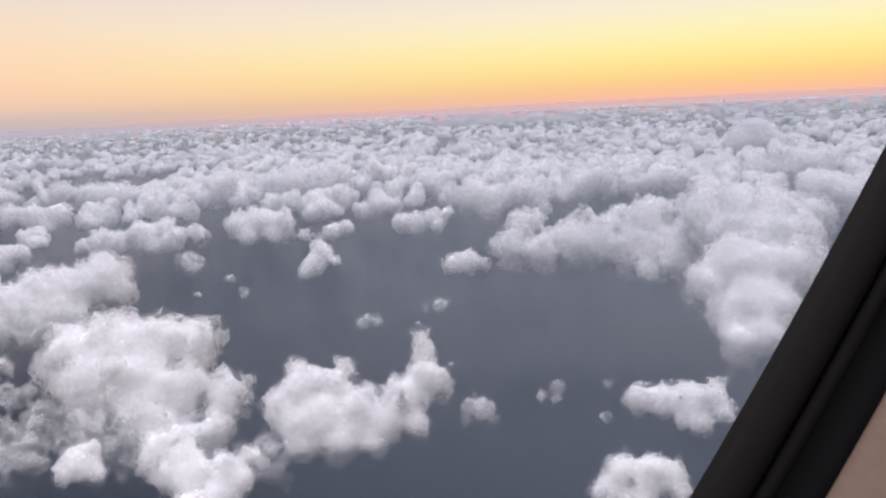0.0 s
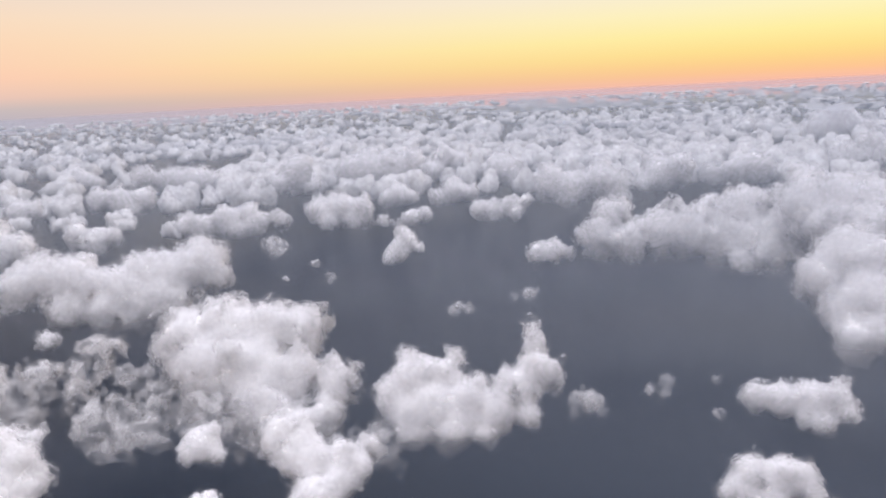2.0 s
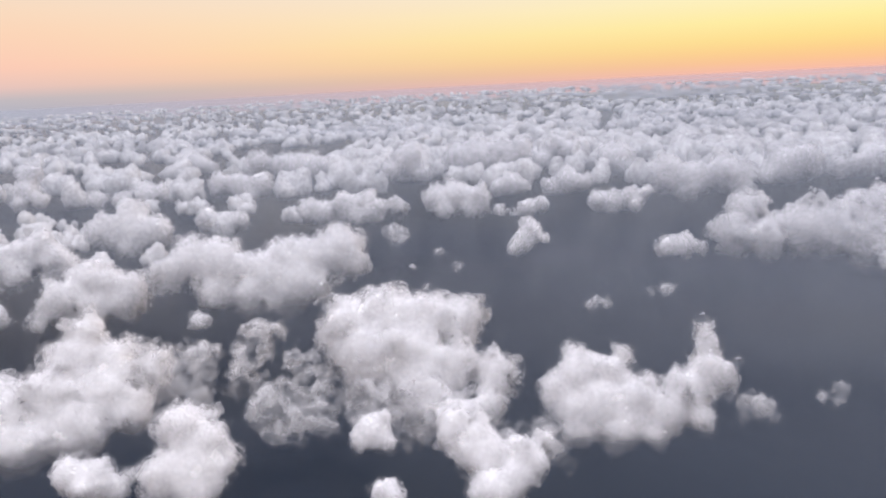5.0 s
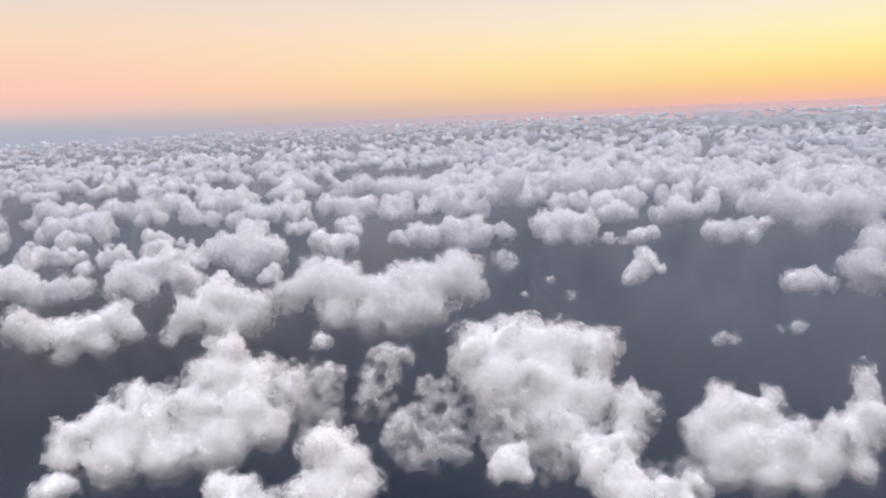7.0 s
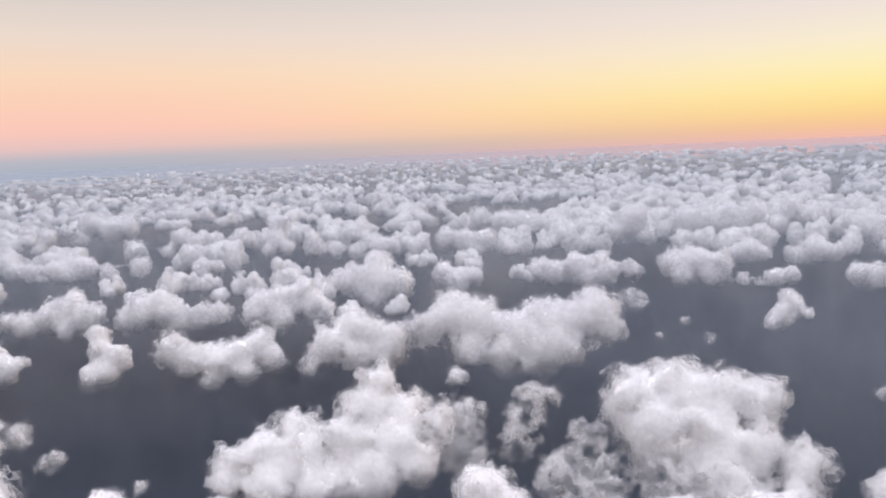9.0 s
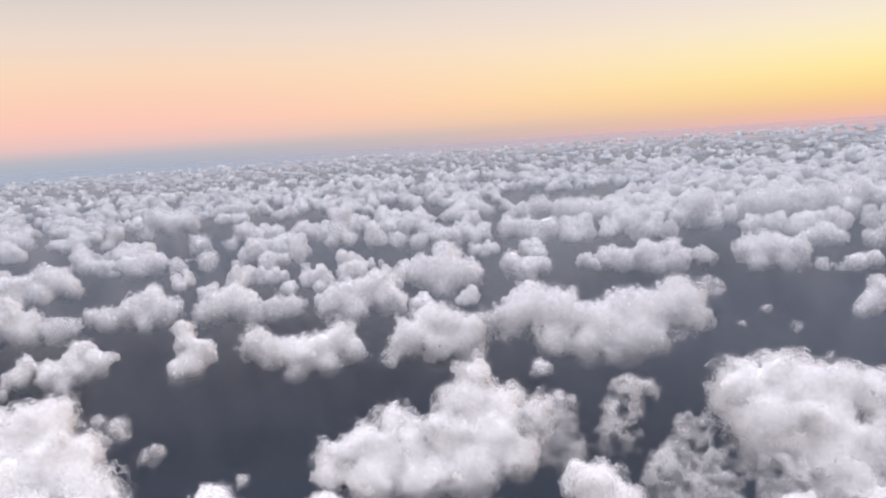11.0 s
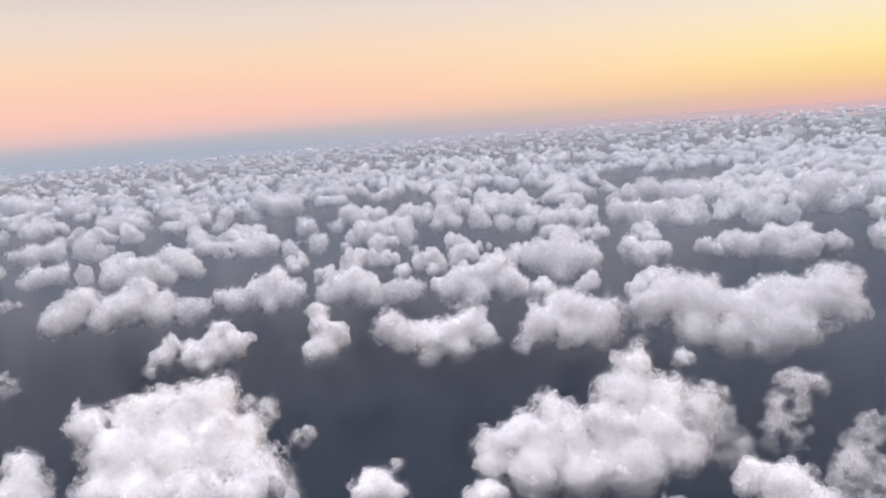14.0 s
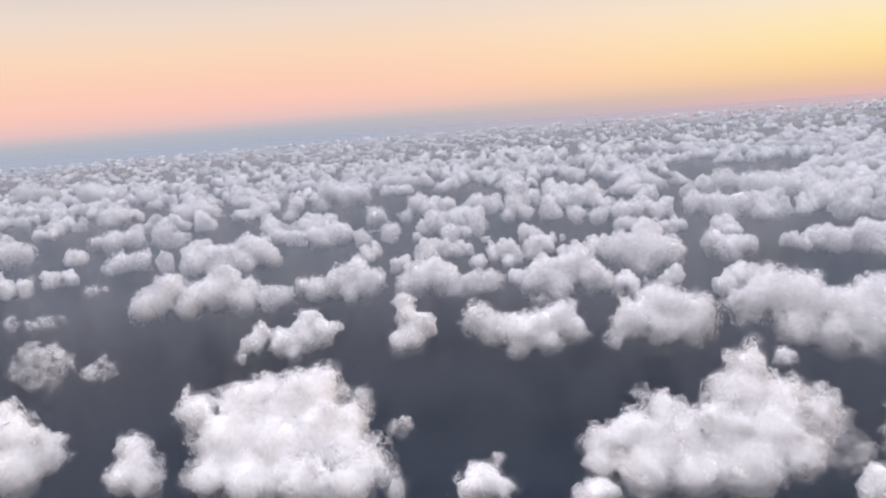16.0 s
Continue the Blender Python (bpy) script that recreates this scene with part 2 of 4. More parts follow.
def cloud_field(lobes, seed, step, flat, buds=3, ragged=1.0, hang=0.72):
    """The cloud's signed distances on a grid: lobes, budding heads, billows and fine noise; flat: the height of its base."""
    rng = np.random.RandomState(seed)
    heads = puffs(lobes, rng, buds)
    size = np.median([l[3] for l in lobes])
    pad = 0.8 * size + 3 * step
    low = np.min([c - r * np.array((1, 1, 1.4)) for c, r in heads], 0) - pad
    high = np.max([c + r for c, r in heads], 0) + pad
    n = np.ceil((high - low) / step).astype(int) + 1
    F = np.full(n, 1e3, np.float32)
    k = 0.2 * size
    for c, r in heads:
        a = np.maximum(((c - r - pad - (0, 0, 0.4 * r) - low) / step).astype(int), 0)
        b = np.minimum(((c + r + pad - low) / step).astype(int) + 1, n)
        X, Y, Z = np.ogrid[a[0]:b[0], a[1]:b[1], a[2]:b[2]]
        dz = low[2] + Z * step - c[2]
        dz = np.where(dz < 0, hang * dz, dz)   # a lobe hangs lower than it rises
        d = np.sqrt((low[0] + X * step - c[0]) ** 2 + (low[1] + Y * step - c[1]) ** 2 + dz ** 2) - r
        old = F[a[0]:b[0], a[1]:b[1], a[2]:b[2]]
        h = np.maximum(k - np.abs(old - d), 0) / k
        F[a[0]:b[0], a[1]:b[1], a[2]:b[2]] = np.minimum(old, d) - h * h * k * 0.25
    z = low[2] + np.arange(n[2]) * step
    F = np.maximum(F, ((flat - z) * 0.8)[None, None, :])
    F0 = F.copy()
    band = np.argwhere(np.abs(F) < 0.65 * size)
    p = low + band * step + seed * 3.7
    f = F[tuple(band.T)]
    up = np.clip((p[:, 2] - seed * 3.7 - flat) / (2.2 * size), 0.25, 1.0)
    if ragged >= 1.6:
        shred = sum(w * (1 - np.abs(2 * value_noise(p / (c * size)) - 1)) for w, c in ((0.6, 1.0), (0.28, 0.5), (0.12, 0.24)))
        f, ragged = f + 1.7 * size * ((0.77 if ragged < 1.9 else 0.82) - shred), 0.25
    # the billows are sheared and curled, so that no head stays a ball
    w = p / (0.7 * size)
    p = p + 0.6 * size * (np.stack([value_noise(w + k) for k in (2.3, 17.9, 40.1)], 1) - 0.5)
    f = f - 0.42 * size * ragged * up * (billows(p / (0.85 * size)) - 0.5)
    f = f - 0.24 * size * ragged * up * (billows(p / (0.36 * size)) - 0.5)
    soft, fine = value_noise(p / (0.5 * size)), value_noise(p / (0.21 * size))
    f = f + 0.34 * size * ragged * (soft - 0.5) + 0.26 * size * ragged * (fine - 0.5)
    if step < 0.125 * size:
        f = f - 0.13 * size * ragged * up * (billows(p / (0.19 * size)) - 0.5)
        f = f + 0.09 * size * ragged * (value_noise(p / (0.1 * size)) - 0.5)
    F[tuple(band.T)] = f
    # where mist hangs out from the body, and where there is none
    W = np.zeros(F.shape, np.float32)
    W[tuple(band.T)] = 0.5 * value_noise(p / (0.65 * size) + 31.7) + 0.33 * value_noise(p / (0.28 * size) + 11.3) + 0.17 * value_noise(p / (0.13 * size) + 3.1) - 0.5
    # the foot dissolves: the dense body draws back from it
    foot = np.clip(1 - (z - flat) / (1.9 * size), 0, 1)[None, None, :]
    return F, spread(F0, size, step), W, foot * foot, low, size


PLACED = []


def cumulus(label, lobes, seed, buds=3, ragged=1.0, group="cumulus clouds in the broken deck"):
    """One cumulus cloud: a billowing body and, round it, its fringe of thin mist."""
    size = np.median([l[3] for l in lobes])
    dense = ragged < 1.6
    off = min(math.hypot(lobes[0][0] - x, lobes[0][1]) for x in (0, -50, -115))
    step = max(0.075 * size, 0.0032 * off) if off < 300 else 0.0033 * off
    if not dense:
        lobes = [(x, y, z, 1.3 * r) for x, y, z, r in lobes]
        step, buds = 0.0022 * off, 2
    flat = min(l[2] - 1.15 * l[3] for l in lobes)
    F, F0, W, foot, low, size = cloud_field(lobes, seed, step, flat, buds, ragged)
    centre = Vector((*np.mean([l[:2] for l in lobes], 0), flat))
    PLACED.extend((l[0], l[1], l[3]) for l in lobes)
    coats = MISTS if off < 330 else MID_MISTS
    if not dense:
        set_of, shells = SHREDS, ((0.34, 0.3), (0.2, 0.5), (0.06, 0.8), (-0.06, 1.1))
        if ragged >= 1.9:
            set_of, shells = SHREDS[1 if ragged < 2 else 4 if ragged > 2.3 else 2:], shells[1:]
    elif off < 300:
        set_of, shells = coats, ((0.2, 0.3), (0.16, 0.5), (0.12, 0.75), (0.05, 1.1), (-0.03, 1.45))
    else:
        set_of, shells = (coats[0], coats[2], coats[3]), ((0.08, 0.45), (0.01, 1.1), (-0.08, 1.75))
    # the dense heart is smooth; its coats of mist carry the billows
    near = off < 300
    heart = 0.7 if near else 0.45
    skins = [(heart * F0 + (1 - heart) * F + ((0.2 if near else 0.16) + (3.2 if near else 1.2) * foot) * size, CLOUD)] if dense else []
    for k, ((inset, loose), mat) in enumerate(zip(shells, set_of)):
        smooth = max(0.0, (0.75 if near else 0.25) - 0.18 * k) if dense else 0.0
        skins.append((smooth * F0 + (1 - smooth) * F + (inset + (0.25 if near else 0.1) * foot - (loose + (1.4 if near else 0.8) * foot) * W) * size, mat))
    ob = None
    for k, (G, mat) in enumerate(skins):
        wide = 2 if dense and (k == 1 or k >= (3 if off < 300 else 2)) else 1
        v, q = skin(G[::wide, ::wide, ::wide], low, step * wide)
        if not len(q):
            continue
        if mat is CLOUD:
            v, q = main_pieces(v, q)
        name = "fringe" if ob else "cumulus_cloud"
        me = mesh_from(name, v - np.array(centre), q, mat, soft_normals(F0, G, v, low, step, (0.13 if near else 0.34) if dense else 0.06))
        piece = new(name, me)
        if ob is None:
            ob = piece
            ob.location = centre
            tagged(ob, label, "cloud", group)
        else:
            piece.parent = ob
            tagged(piece, "thin ragged mist at the cloud's edge", kind="stuff")
    return ob


BASE, FAR = 32.0, 420.0
cumulus("towering bright white cumulus with cauliflower heads", [(-96.0, 204.0, 57.6, 8.6), (-106.3, 198.8, 56.8, 7.4), (-86.3, 205.0, 55.5, 8.8), (-74.1, 207.0, 56.5, 5.6), (-71.8, 209.1, 59.7, 2.9), (-98.9, 194.8, 49.7, 8.7), (-86.6, 196.8, 46.5, 10.8), (-75.2, 197.0, 46.5, 6.4), (-63.2, 196.5, 44.3, 5.4), (-59.5, 196.4, 45.2, 2.5), (-81.8, 188.3, 38.4, 8.4), (-71.8, 184.4, 35.4, 6.9), (-64.7, 188.8, 36.8, 5.6)], 1)
cumulus("lower white shoulder of a towering cumulus", [(-61.0, 158.4, 39.6, 5.5), (-55.5, 155.5, 35.0, 5.2), (-65.4, 157.8, 41.2, 3.8), (-49.9, 158.7, 39.0, 3.8), (-47.0, 161.4, 43.0, 2.4), (-58.7, 150.9, 34.7, 5.4), (-53.2, 159.5, 40.7, 3.6), (-69.4, 158.7, 44.2, 2.9), (-68.4, 161.0, 45.9, 3.9), (-62.7, 160.4, 43.5, 4.1)], 2)
cumulus("small white puff drifting over open sea", [(-90.6, 168.6, 39.5, 4.4), (-86.8, 167.1, 36.6, 2.9), (-93.4, 165.4, 38.0, 2.6), (-88.5, 169.7, 42.1, 2.3)], 3, ragged=1.3)
cumulus("white cumulus with one curling horn", [(-40.1, 188.3, 47.9, 6.2), (-32.0, 188.2, 49.5, 4.0), (-29.5, 189.4, 53.0, 2.4), (-44.4, 184.8, 43.7, 5.1), (-35.8, 185.3, 40.5, 8.3), (-25.7, 185.2, 41.5, 6.9), (-30.1, 181.5, 36.1, 6.1), (-40.0, 180.8, 36.3, 5.3), (-18.7, 183.3, 40.2, 5.6), (-21.7, 179.7, 35.7, 4.0), (-12.9, 185.8, 45.3, 5.3), (-8.6, 188.0, 50.6, 4.5), (-8.3, 190.7, 56.4, 3.2), (-8.6, 192.0, 59.8, 2.0), (-5.3, 186.4, 49.7, 3.5), (-10.6, 181.1, 39.8, 3.4), (-47.8, 178.4, 35.7, 2.9)], 4)
cumulus("thin ragged shred of dissolving cloud", [(7.2, 197.1, 36.0, 2.6), (3.2, 198.0, 37.9, 1.3), (9.7, 194.7, 33.9, 1.3)], 5, ragged=2.0)
cumulus("small white puff drifting over open sea", [(-35.7, 295.1, 34.3, 2.2), (-31.2, 295.3, 35.4, 1.6)], 6, ragged=1.7)
cumulus("small white puff drifting over open sea", [(-5.7, 318.5, 34.0, 2.3), (-12.2, 318.1, 33.5, 1.4)], 7, ragged=1.7)
cumulus("small white puff drifting over open sea", [(-124.5, 361.4, 33.4, 1.3)], 8, ragged=1.7)
cumulus("small white puff drifting over open sea", [(-117.3, 389.5, 33.7, 2.0)], 9, ragged=1.7)
cumulus("small white puff drifting over open sea", [(-101.4, 359.0, 34.3, 2.1)], 10, ragged=1.7)
cumulus("small ragged white cumulus over open sea", [(-71.1, 386.9, 40.0, 5.5), (-66.7, 389.9, 45.3, 4.4), (-75.3, 383.1, 36.4, 3.6), (-60.1, 387.0, 41.2, 2.7), (-69.7, 391.1, 49.0, 3.0)], 11, ragged=1.3)
cumulus("small flat white cumulus over open sea", [(0.9, 386.1, 36.8, 4.9), (9.2, 385.8, 37.3, 5.2), (15.9, 383.8, 37.0, 3.3)], 12)
cumulus("long bank of white heaped cumulus", [(38.7, 394.4, 54.1, 7.2), (33.4, 388.4, 43.4, 8.8), (47.7, 386.0, 41.7, 9.3), (62.6, 386.7, 45.2, 10.0), (76.8, 384.3, 45.0, 10.5), (89.0, 386.7, 52.8, 9.5), (103.2, 385.3, 55.3, 10.1), (92.5, 377.3, 39.7, 11.0), (106.3, 375.6, 42.2, 11.0), (131.9, 380.6, 60.4, 10.7), (126.1, 375.5, 49.9, 11.7), (132.3, 382.1, 65.9, 6.8), (96.0, 358.4, 34.9, 5.8), (110.9, 362.6, 36.0, 8.1), (72.0, 389.2, 56.3, 3.9)], 13)
cumulus("towering bright white cumulus with cauliflower heads", [(97.9, 256.3, 59.7, 9.7), (87.3, 253.3, 54.9, 7.0), (105.8, 251.7, 58.3, 9.7), (113.8, 248.4, 60.6, 6.3), (99.3, 244.2, 48.7, 10.0), (91.1, 242.2, 45.8, 6.8), (104.9, 239.7, 47.8, 8.3), (92.0, 234.4, 38.5, 7.4), (98.8, 233.3, 40.5, 6.7), (86.8, 230.0, 34.6, 3.8)], 14)
cumulus("white heaped cumulus over the dark sea", [(48.3, 191.2, 39.9, 3.5), (54.0, 189.9, 39.4, 4.5), (60.8, 188.1, 39.8, 4.5), (67.0, 186.6, 41.6, 3.5), (62.5, 184.1, 35.1, 3.7), (58.3, 184.7, 35.1, 2.5), (68.1, 183.4, 38.3, 2.5)], 15, ragged=1.3)
cumulus("white heaped cumulus over the dark sea", [(34.6, 151.7, 39.8, 3.3), (39.2, 150.7, 38.8, 4.4), (43.7, 149.4, 39.9, 3.3), (31.8, 150.1, 36.2, 3.2), (28.8, 150.0, 36.4, 1.8), (45.4, 146.8, 37.3, 2.5), (37.4, 148.2, 34.3, 4.1)], 16, ragged=1.3)
cumulus("thin ragged shred of dissolving cloud", [(3.8, 197.5, 36.3, 2.6), (9.0, 195.3, 33.6, 1.4)], 17, ragged=2.0)
cumulus("thin ragged shred of dissolving cloud", [(28.6, 206.6, 37.3, 2.1), (24.4, 206.0, 36.0, 1.3), (26.6, 204.6, 33.9, 1.2)], 18, ragged=2.2)
cumulus("thin ragged shred of dissolving cloud", [(45.9, 219.2, 33.2, 1.4)], 19, ragged=2.0)
cumulus("thin ragged shred of dissolving cloud", [(40.6, 194.3, 33.3, 1.3)], 20, ragged=2.0)
cumulus("broad white cumulus with rounded domes", [(-196.7, 278.4, 57.7, 8.2), (-202.5, 270.9, 55.0, 5.9), (-186.9, 281.9, 53.1, 10.5), (-172.1, 285.9, 48.3, 10.4), (-162.4, 293.6, 53.5, 9.1), (-154.1, 297.4, 52.4, 10.5), (-141.0, 303.8, 55.6, 8.7), (-134.8, 300.5, 51.4, 5.0), (-143.3, 304.8, 61.6, 4.6), (-158.8, 287.9, 42.8, 10.3), (-174.0, 277.6, 41.0, 8.0), (-149.6, 289.4, 42.3, 7.2), (-162.7, 278.4, 37.2, 5.3), (-186.1, 273.6, 44.7, 7.6), (-206.1, 266.6, 53.8, 4.5)], 21)
cumulus("small white puff drifting over open sea", [(-187.7, 261.3, 36.4, 4.2)], 22)
cumulus("white heaped cumulus over the dark sea", [(-240.3, 267.6, 51.2, 7.9), (-231.1, 270.9, 48.4, 6.9), (-246.7, 259.3, 45.4, 8.3), (-235.5, 263.2, 40.2, 8.3), (-249.1, 249.6, 38.1, 5.0), (-225.6, 270.3, 41.4, 8.3), (-222.2, 274.7, 48.0, 5.1)], 23)
cumulus("white heaped cumulus over the dark sea", [(-298.3, 221.6, 50.8, 5.6), (-292.4, 224.1, 45.8, 6.5), (-283.5, 231.8, 43.0, 7.9), (-281.9, 225.9, 36.5, 5.5), (-277.2, 238.3, 45.3, 6.5), (-271.0, 245.3, 47.5, 6.3), (-265.9, 245.8, 42.8, 6.0), (-272.9, 235.8, 37.9, 6.0), (-271.6, 246.8, 53.2, 3.0)], 24)
cumulus("white heaped cumulus over the dark sea", [(-384.4, 300.1, 49.4, 6.9), (-388.8, 292.0, 44.7, 7.8), (-378.6, 301.6, 43.0, 7.8), (-367.1, 310.1, 40.1, 7.1), (-358.3, 318.0, 40.4, 6.2), (-392.4, 284.0, 43.2, 5.0), (-371.1, 301.3, 37.2, 4.3)], 25)
cumulus("white heaped cumulus over the dark sea", [(-320.0, 310.0, 48.6, 7.2), (-311.4, 317.8, 50.3, 6.6), (-305.5, 325.2, 55.2, 5.5), (-298.8, 324.8, 46.4, 7.2), (-310.7, 311.1, 41.2, 6.3), (-322.3, 303.4, 45.4, 4.6), (-315.8, 301.0, 36.4, 3.4), (-292.3, 325.4, 43.5, 4.6)], 26, ragged=1.25)
cumulus("compact white cumulus with a peaked top", [(-298.5, 393.2, 57.2, 7.5), (-306.9, 383.0, 49.3, 8.4), (-295.5, 390.1, 46.7, 11.0), (-284.1, 394.2, 46.3, 7.7), (-295.3, 382.3, 39.5, 7.0), (-311.1, 377.0, 48.6, 4.5)], 27)
cumulus("small compact white cumulus", [(-271.2, 431.2, 47.3, 6.5), (-260.8, 434.2, 43.3, 7.5), (-252.2, 437.5, 44.9, 5.1), (-261.1, 430.0, 38.6, 6.1)], 28)
cumulus("white heaped cumulus over the dark sea", [(-218.2, 467.5, 44.4, 6.6), (-209.0, 469.3, 42.5, 6.6), (-195.6, 476.5, 45.4, 8.8), (-181.3, 480.7, 48.8, 6.0), (-177.1, 478.5, 41.8, 7.7), (-187.1, 472.9, 38.7, 5.9), (-162.9, 481.8, 45.3, 4.2), (-157.1, 480.5, 42.0, 3.5)], 29)
cumulus("white heaped cumulus over the dark sea", [(-136.7, 488.3, 46.7, 7.7), (-124.8, 491.6, 48.3, 8.8), (-110.8, 492.3, 46.7, 8.8), (-130.8, 484.1, 40.2, 5.9), (-113.6, 486.4, 40.3, 5.9)], 30)
cumulus("soft grey-white cumulus in the far deck", [(-96.4, 587.0, 42.5, 8.3), (-106.2, 584.1, 40.6, 6.6), (-86.4, 584.8, 40.9, 5.4)], 31)
cumulus("small ragged white cumulus", [(-95.3, 491.5, 38.1, 4.2), (-77.1, 494.4, 39.9, 5.6), (-67.3, 495.2, 41.9, 4.6), (-86.8, 490.0, 35.8, 3.1)], 32, ragged=1.3)
cumulus("soft grey-white cumulus in the far deck", [(-53.9, 584.2, 43.6, 9.1), (-65.1, 580.7, 39.8, 7.0), (-42.8, 582.7, 43.9, 6.6), (-54.0, 586.3, 51.5, 4.5)], 33)
cumulus("soft grey-white cumulus in the far deck", [(-32.1, 503.7, 41.4, 6.4), (-22.8, 502.8, 40.0, 7.1), (-10.7, 504.1, 45.3, 5.7), (-8.0, 499.5, 39.3, 4.6), (-1.9, 503.3, 47.4, 3.9)], 34)
cumulus("large white cumulus with one tall tower", [(-177.3, 181.7, 60.1, 4.9), (-177.1, 183.6, 64.4, 1.7), (-177.4, 176.4, 53.2, 6.6), (-168.2, 179.8, 51.3, 6.0), (-169.3, 174.5, 44.6, 8.2), (-180.1, 168.0, 45.9, 7.5), (-192.4, 161.7, 51.0, 4.5), (-189.6, 159.7, 44.7, 7.5), (-197.9, 153.4, 46.2, 6.3), (-202.7, 146.5, 44.9, 5.0), (-202.1, 143.3, 41.9, 4.4), (-193.8, 149.7, 38.6, 7.4), (-182.7, 157.1, 36.9, 7.4), (-171.6, 165.2, 36.5, 8.1), (-162.0, 174.0, 40.6, 6.6), (-158.0, 181.1, 48.5, 3.3), (-157.4, 184.0, 52.3, 2.1)], 35)
cumulus("ragged white column of dissolving cloud", [(-139.5, 211.2, 48.7, 4.2), (-134.4, 212.9, 50.5, 2.4), (-141.9, 206.9, 42.6, 3.8), (-142.6, 203.1, 36.6, 3.5), (-137.4, 204.3, 36.8, 2.1), (-145.2, 200.3, 35.6, 1.6)], 36, ragged=1.7)
cumulus("thin ragged shred of dissolving cloud", [(-123.2, 210.8, 35.9, 2.9), (-119.1, 212.3, 37.6, 1.9)], 37, ragged=2.0)
cumulus("thin ragged shred of dissolving cloud", [(-161.4, 215.3, 35.5, 2.7)], 38, ragged=2.2)
cumulus("small round white cumulus", [(-142.4, 172.9, 37.1, 4.8), (-138.0, 174.5, 38.7, 2.6), (-144.3, 169.5, 35.1, 3.1)], 39)
cumulus("white heaped cumulus over the dark sea", [(-130.6, 148.5, 48.5, 5.1), (-126.3, 148.5, 44.4, 5.9), (-127.5, 144.4, 39.5, 7.0), (-120.8, 147.6, 40.8, 3.8), (-131.7, 140.3, 40.3, 4.6), (-125.1, 141.7, 35.5, 5.7)], 40)
cumulus("towering bright white cumulus with cauliflower heads", [(-306.6, 93.2, 54.5, 5.1), (-303.4, 97.9, 56.0, 2.2), (-299.7, 104.0, 53.6, 6.7), (-296.8, 111.8, 57.6, 3.5), (-288.8, 118.9, 53.9, 6.7), (-290.8, 113.6, 51.8, 7.3), (-285.4, 122.9, 54.9, 5.1), (-297.8, 95.5, 46.6, 7.8), (-288.8, 104.2, 43.3, 9.3), (-281.0, 115.0, 44.2, 8.6), (-274.0, 122.5, 46.3, 4.6), (-271.8, 117.1, 40.0, 6.4), (-266.6, 118.4, 37.2, 6.1), (-258.9, 119.3, 34.3, 4.5), (-293.9, 85.9, 39.5, 5.5), (-285.4, 94.4, 36.2, 8.4), (-272.5, 101.9, 36.1, 8.2), (-260.1, 107.0, 35.3, 6.5), (-250.9, 115.2, 33.9, 3.8)], 41)
cumulus("thin ragged shred of dissolving cloud", [(-301.6, 154.6, 39.2, 3.3), (-303.3, 150.4, 37.2, 2.2), (-298.1, 155.0, 36.5, 1.6)], 42, ragged=2.0)
cumulus("thin ragged shred of dissolving cloud", [(-276.7, 147.6, 34.8, 2.4), (-279.2, 145.0, 35.7, 1.4)], 43, ragged=1.8)
cumulus("white heaped cumulus over the dark sea", [(-228.5, 125.6, 37.4, 5.0), (-230.6, 121.9, 36.2, 3.6), (-223.3, 127.2, 36.4, 3.1)], 44, ragged=1.2)
cumulus("thin ragged shred of dissolving cloud", [(-237.3, 146.3, 33.0, 1.1)], 45, ragged=2.0)
cumulus("white heaped cumulus over the dark sea", [(-200.6, 137.4, 36.9, 3.8), (-203.7, 134.0, 35.8, 2.5)], 46)
cumulus("white heaped cumulus over the dark sea", [(-353.5, 59.5, 49.0, 7.4), (-348.5, 63.2, 45.0, 6.3), (-344.7, 66.1, 42.9, 4.5), (-348.2, 57.5, 40.4, 8.1), (-344.8, 69.1, 47.1, 1.7), (-356.8, 59.8, 57.2, 3.2)], 47)
cumulus("white heaped cumulus over the dark sea", [(-321.1, 79.4, 45.4, 4.3), (-319.0, 78.3, 40.2, 5.6), (-315.3, 79.0, 35.5, 5.2), (-319.3, 73.9, 38.5, 4.4)], 48)
cumulus("ragged thin white cloud", [(-451.5, 108.1, 44.7, 4.6), (-448.4, 113.5, 42.2, 5.4), (-446.9, 109.6, 37.3, 4.6), (-444.3, 118.9, 42.4, 2.3), (-452.6, 101.6, 44.1, 3.1)], 49, ragged=1.7)
cumulus("ragged thin white cloud", [(-430.9, 126.5, 38.1, 3.8), (-431.7, 121.7, 37.0, 2.5), (-428.2, 130.3, 38.6, 2.0)], 50, ragged=1.7)
cumulus("thin ragged shred of dissolving cloud", [(-555.4, 160.0, 36.6, 3.4), (-557.5, 153.0, 35.6, 3.0), (-563.4, 144.0, 40.0, 3.0), (-552.1, 166.6, 37.2, 2.0)], 51, ragged=1.8)
cumulus("thin ragged shred of dissolving cloud", [(-624.3, 219.6, 34.8, 3.6), (-619.9, 227.5, 35.8, 2.0)], 52, ragged=1.8)
cumulus("thin ragged shred of dissolving cloud", [(-709.9, 197.6, 36.3, 5.3), (-702.8, 212.5, 36.4, 3.1)], 53, ragged=1.6)
